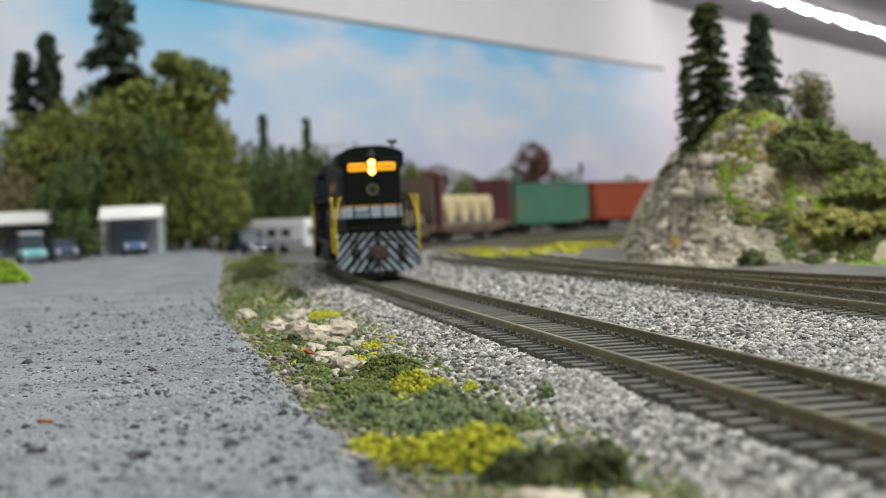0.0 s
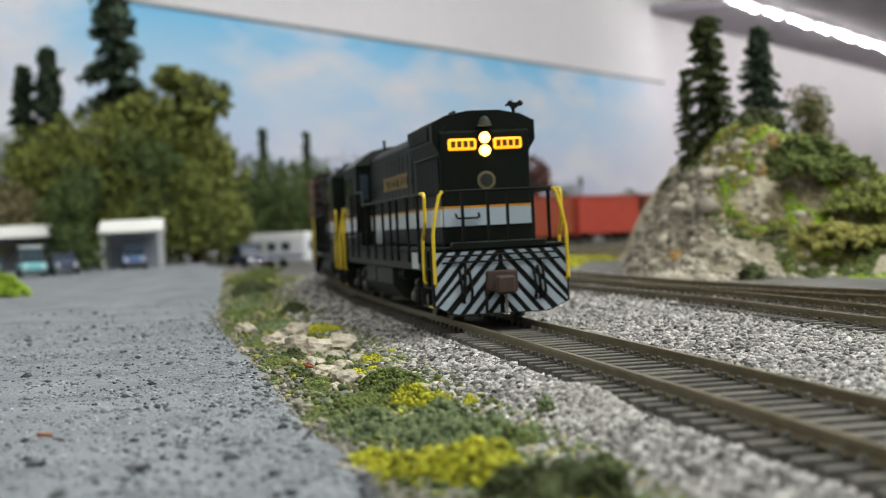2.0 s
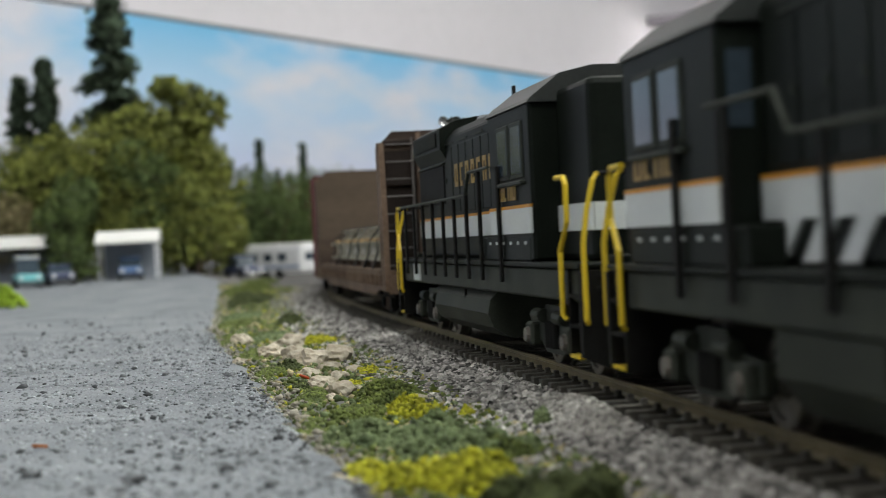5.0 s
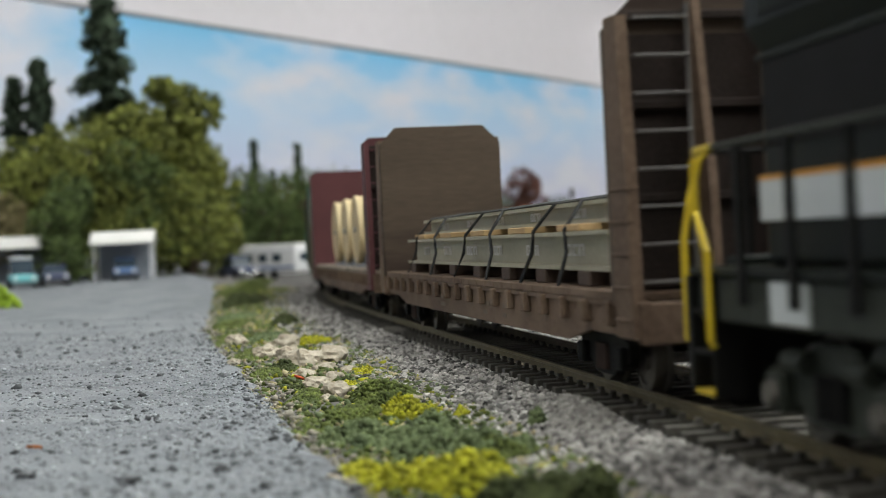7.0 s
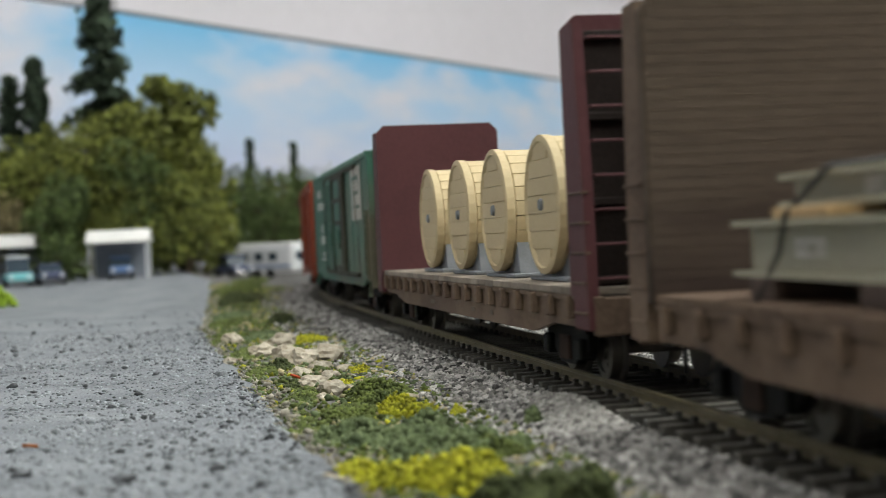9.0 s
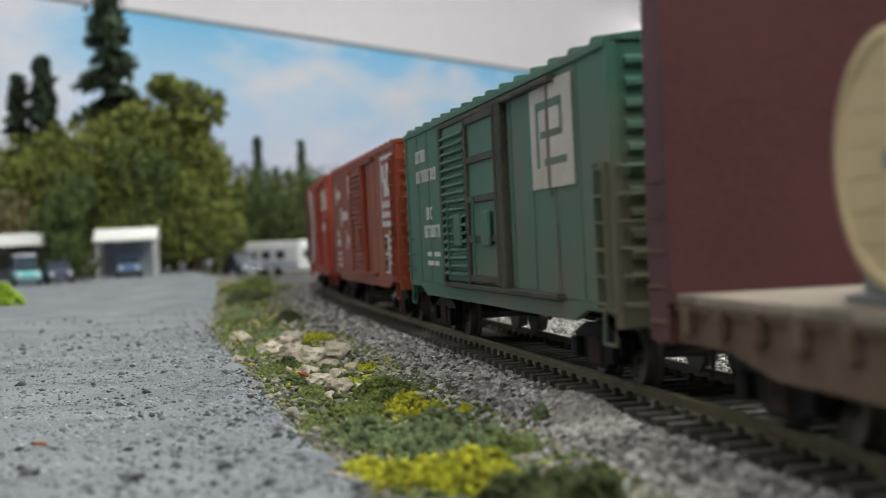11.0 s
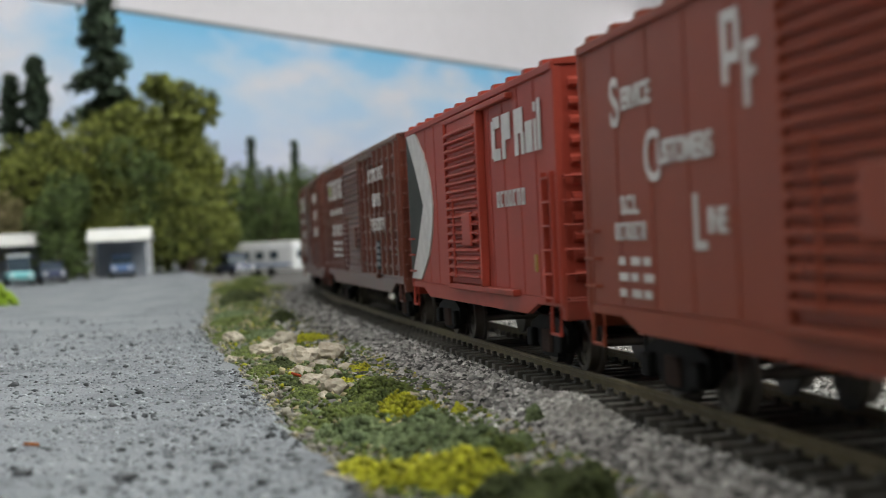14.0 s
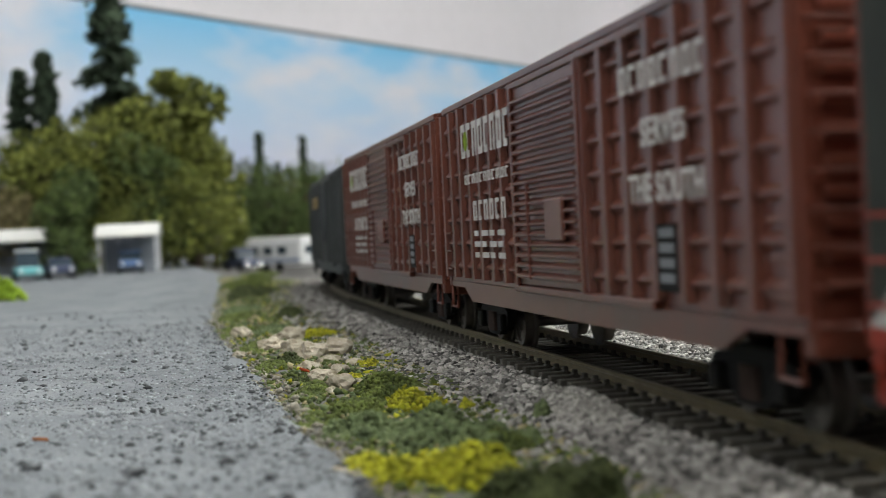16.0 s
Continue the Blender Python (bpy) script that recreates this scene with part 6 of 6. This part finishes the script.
for big, small, x, z in (("S", "ERVICE", -72, 38.4), ("C", "USTOMERS", -56.5, 30.2), ("L", "INE", -40, 21.4)):
    words(scl, big, x, z, 6.6, -17.12, WHITE_INK)
    words(scl, small, x + 2.4 + len(small) * 1.18, z + 1.9, 2.9, -17.12, WHITE_INK, 0.95)
words(scl, "S.C.L.", -67, 26.2, 2.4, -17.12, WHITE_INK)
plate_bars(scl, "shield", [(-30.5, -28.9, 39.5, 47.5), (-28.9, -25.5, 46.2, 47.5), (-28.9, -25.5, 41.6, 42.9), (-26.6, -25.3, 42.9, 46.2), (-24.3, -23, 36.5, 43.5), (-23, -20.5, 42.4, 43.5), (-23, -21.2, 39.6, 40.6)], -17.1, WHITE_INK)
plate_bars(scl, "lettering", blocks(-74, -60, 22.6, 25, 6, 0.3), -17.1, WHITE_INK)
data_bars(scl, -73, 19.2, 3, -17.1, 4, 3)
part("service_panel", Geo().box(62.4, 69.2, -17.25, -16.8, 14.2, 25.6), WHITE_INK, scl, "white-edged service stencil panel")
plate_bars(scl, "service_field", [(63.2, 68.4, 14.9, 19.5), (63.2, 68.4, 20.3, 24.9)], -17.3, BLACK)
plate_bars(scl, "service_marks", [(64, 67.6, 15.6 + i * 2.4, 16.6 + i * 2.4) for i in range(4)], -17.35, CRADLE)
data_bars(scl, 72, 25.6, 2, -17.1, 3, 5)
cp = boxcar(1341.0, 148.0, CP_RED, "bright red boxcar with a white arc at one end", door_w=34, door_at=1.5, full_ladder=False)
arc = [(-72.6, 14), (-59, 14), (-46.5, 20), (-41.2, 26), (-39.4, 32), (-41.8, 38), (-48, 44), (-60, 50.4), (-72.6, 50.4), (-62, 42), (-51.5, 32), (-62, 22)]
part("white_arc", Geo().prism(arc, "y", -17.3, -16.8), WHITE_INK, cp, "white painted arc")
tri = [(-72.7, 50.2), (-62, 41.8), (-51.7, 32), (-62, 22.2), (-72.7, 14.2)]
part("black_arc", Geo().prism(tri, "y", -17.28, -16.8), FRAME, cp, "black painted segment")
plate_bars(cp, "lettering", [(27.0, 29.8, 38.6, 45.6), (28.4, 34, 44, 46.2), (28.4, 34, 38, 40.2), (35.6, 38.4, 38, 46.2), (38.4, 42.4, 41.4, 46.2), (45.6, 48.4, 38, 46.2), (48.4, 52.0, 41.8, 46.2), (50.2, 52.6, 38, 41.8), (53.6, 58.4, 38, 43.4), (59.6, 61.2, 38, 43.4),
                              (59.6, 61.2, 44.6, 46.2), (62.2, 64.2, 38, 46.6)], -17.15, WHITE_INK)
plate_bars(cp, "lettering", blocks(29, 52, 29.2, 32.2, 7, 0.3), -17.1, WHITE_INK)
plate_bars(cp, "data_stencil", [(-20, -19.2, 16 + i * 1.8, 17 + i * 1.8) for i in range(5)], -17.1, GOLD)
part("door_notice", Geo().box(56, 57.4, -17.2, -16.8, 17.5, 20.5), GOLD, cp, "small yellow notice")


def brown_car(offset, length, label):
    b = boxcar(offset, length, SOU_BROWN, label, door_w=44, door_at=-2, ribbed=True, roof_z=52.6, low=9.2, ladders=())
    y = -18.25
    words(b, "SERVES", 59, 34.2, 3.6, y, WHITE_INK, 1.1)
    words(b, "THE SOUTH", 59, 27, 3.6, y, WHITE_INK, 1.05)
    plate_bars(b, "lettering", blocks(42, 76, 41.5, 45.2, 8, 0.3), y, WHITE_INK)
    plate_bars(b, "lettering", blocks(-72, -25, 39.6, 46.6, 8, 0.3), y, WHITE_INK)
    part("green_dot", Geo().lathe([(0.2, 0), (2.0, 0), (2.0, -0.15), (0.2, -0.15)], (-67, y, 43), "y", 16), LIME_TURF, b, "green round light emblem")
    plate_bars(b, "lettering", blocks(-70, -27, 34, 36, 11, 0.3), y, WHITE_INK)
    plate_bars(b, "lettering", blocks(-62, -30, 26.4, 30.4, 6, 0.35), y, WHITE_INK)
    data_bars(b, -62, 23.2, 4, y, 6, 3)
    part("service_panel", Geo().box(55.4, 63, y - 0.1, -17, 15.5, 24), BLACK, b, "black service stencil panel")
    plate_bars(b, "service_marks", [(56.4, 62, 16.6 + i * 1.9, 17.8 + i * 1.9) for i in range(4)], y - 0.1, CRADLE)
    return b


brown_car(1500.5, 197.5, "brown ribbed boxcar with white lettering and a green dot")
brown_car(1706.0, 192.0, "brown ribbed boxcar with white lettering, following its twin")
for off in (1908.0, 2094.0):
    dark = boxcar(off, 176, GREY_CAR, "dark charcoal boxcar with faded lettering", door_w=34, door_at=0, ribbed=True, roof_z=51)
    plate_bars(dark, "lettering", blocks(-70, -34, 38, 43, 7, 0.3), -18.2, GOLD)


def motions():
    """The train rolls along its course, gathering a little speed, and its wheels turn with it."""
    for ob, offset, length, bogie, *ahead in TRAIN:
        rows = []
        for i in range(33):
            t = i * 0.5
            s = START - run(t) + offset
            xa, ya, _ = along(s + bogie)
            xb, yb, _ = along(s + length - bogie)
            turn = math.degrees(math.atan2(ya - yb, xa - xb))
            m = pose((xa + xb) / 2 * K, (ya + yb) / 2 * K, 0, 0, 0, turn)
            if ahead:
                m = m @ pose(ahead[0] * K, 0, 0)
            rows.append((t, m))
        walk(ob, rows)
    for ob, x, z, r in WHEELSETS:
        walk(ob, [(i / 30, pose(x * K, 0, z * K, 0, math.degrees(run(i / 30) / r), 0)) for i in range(481)])


motions()
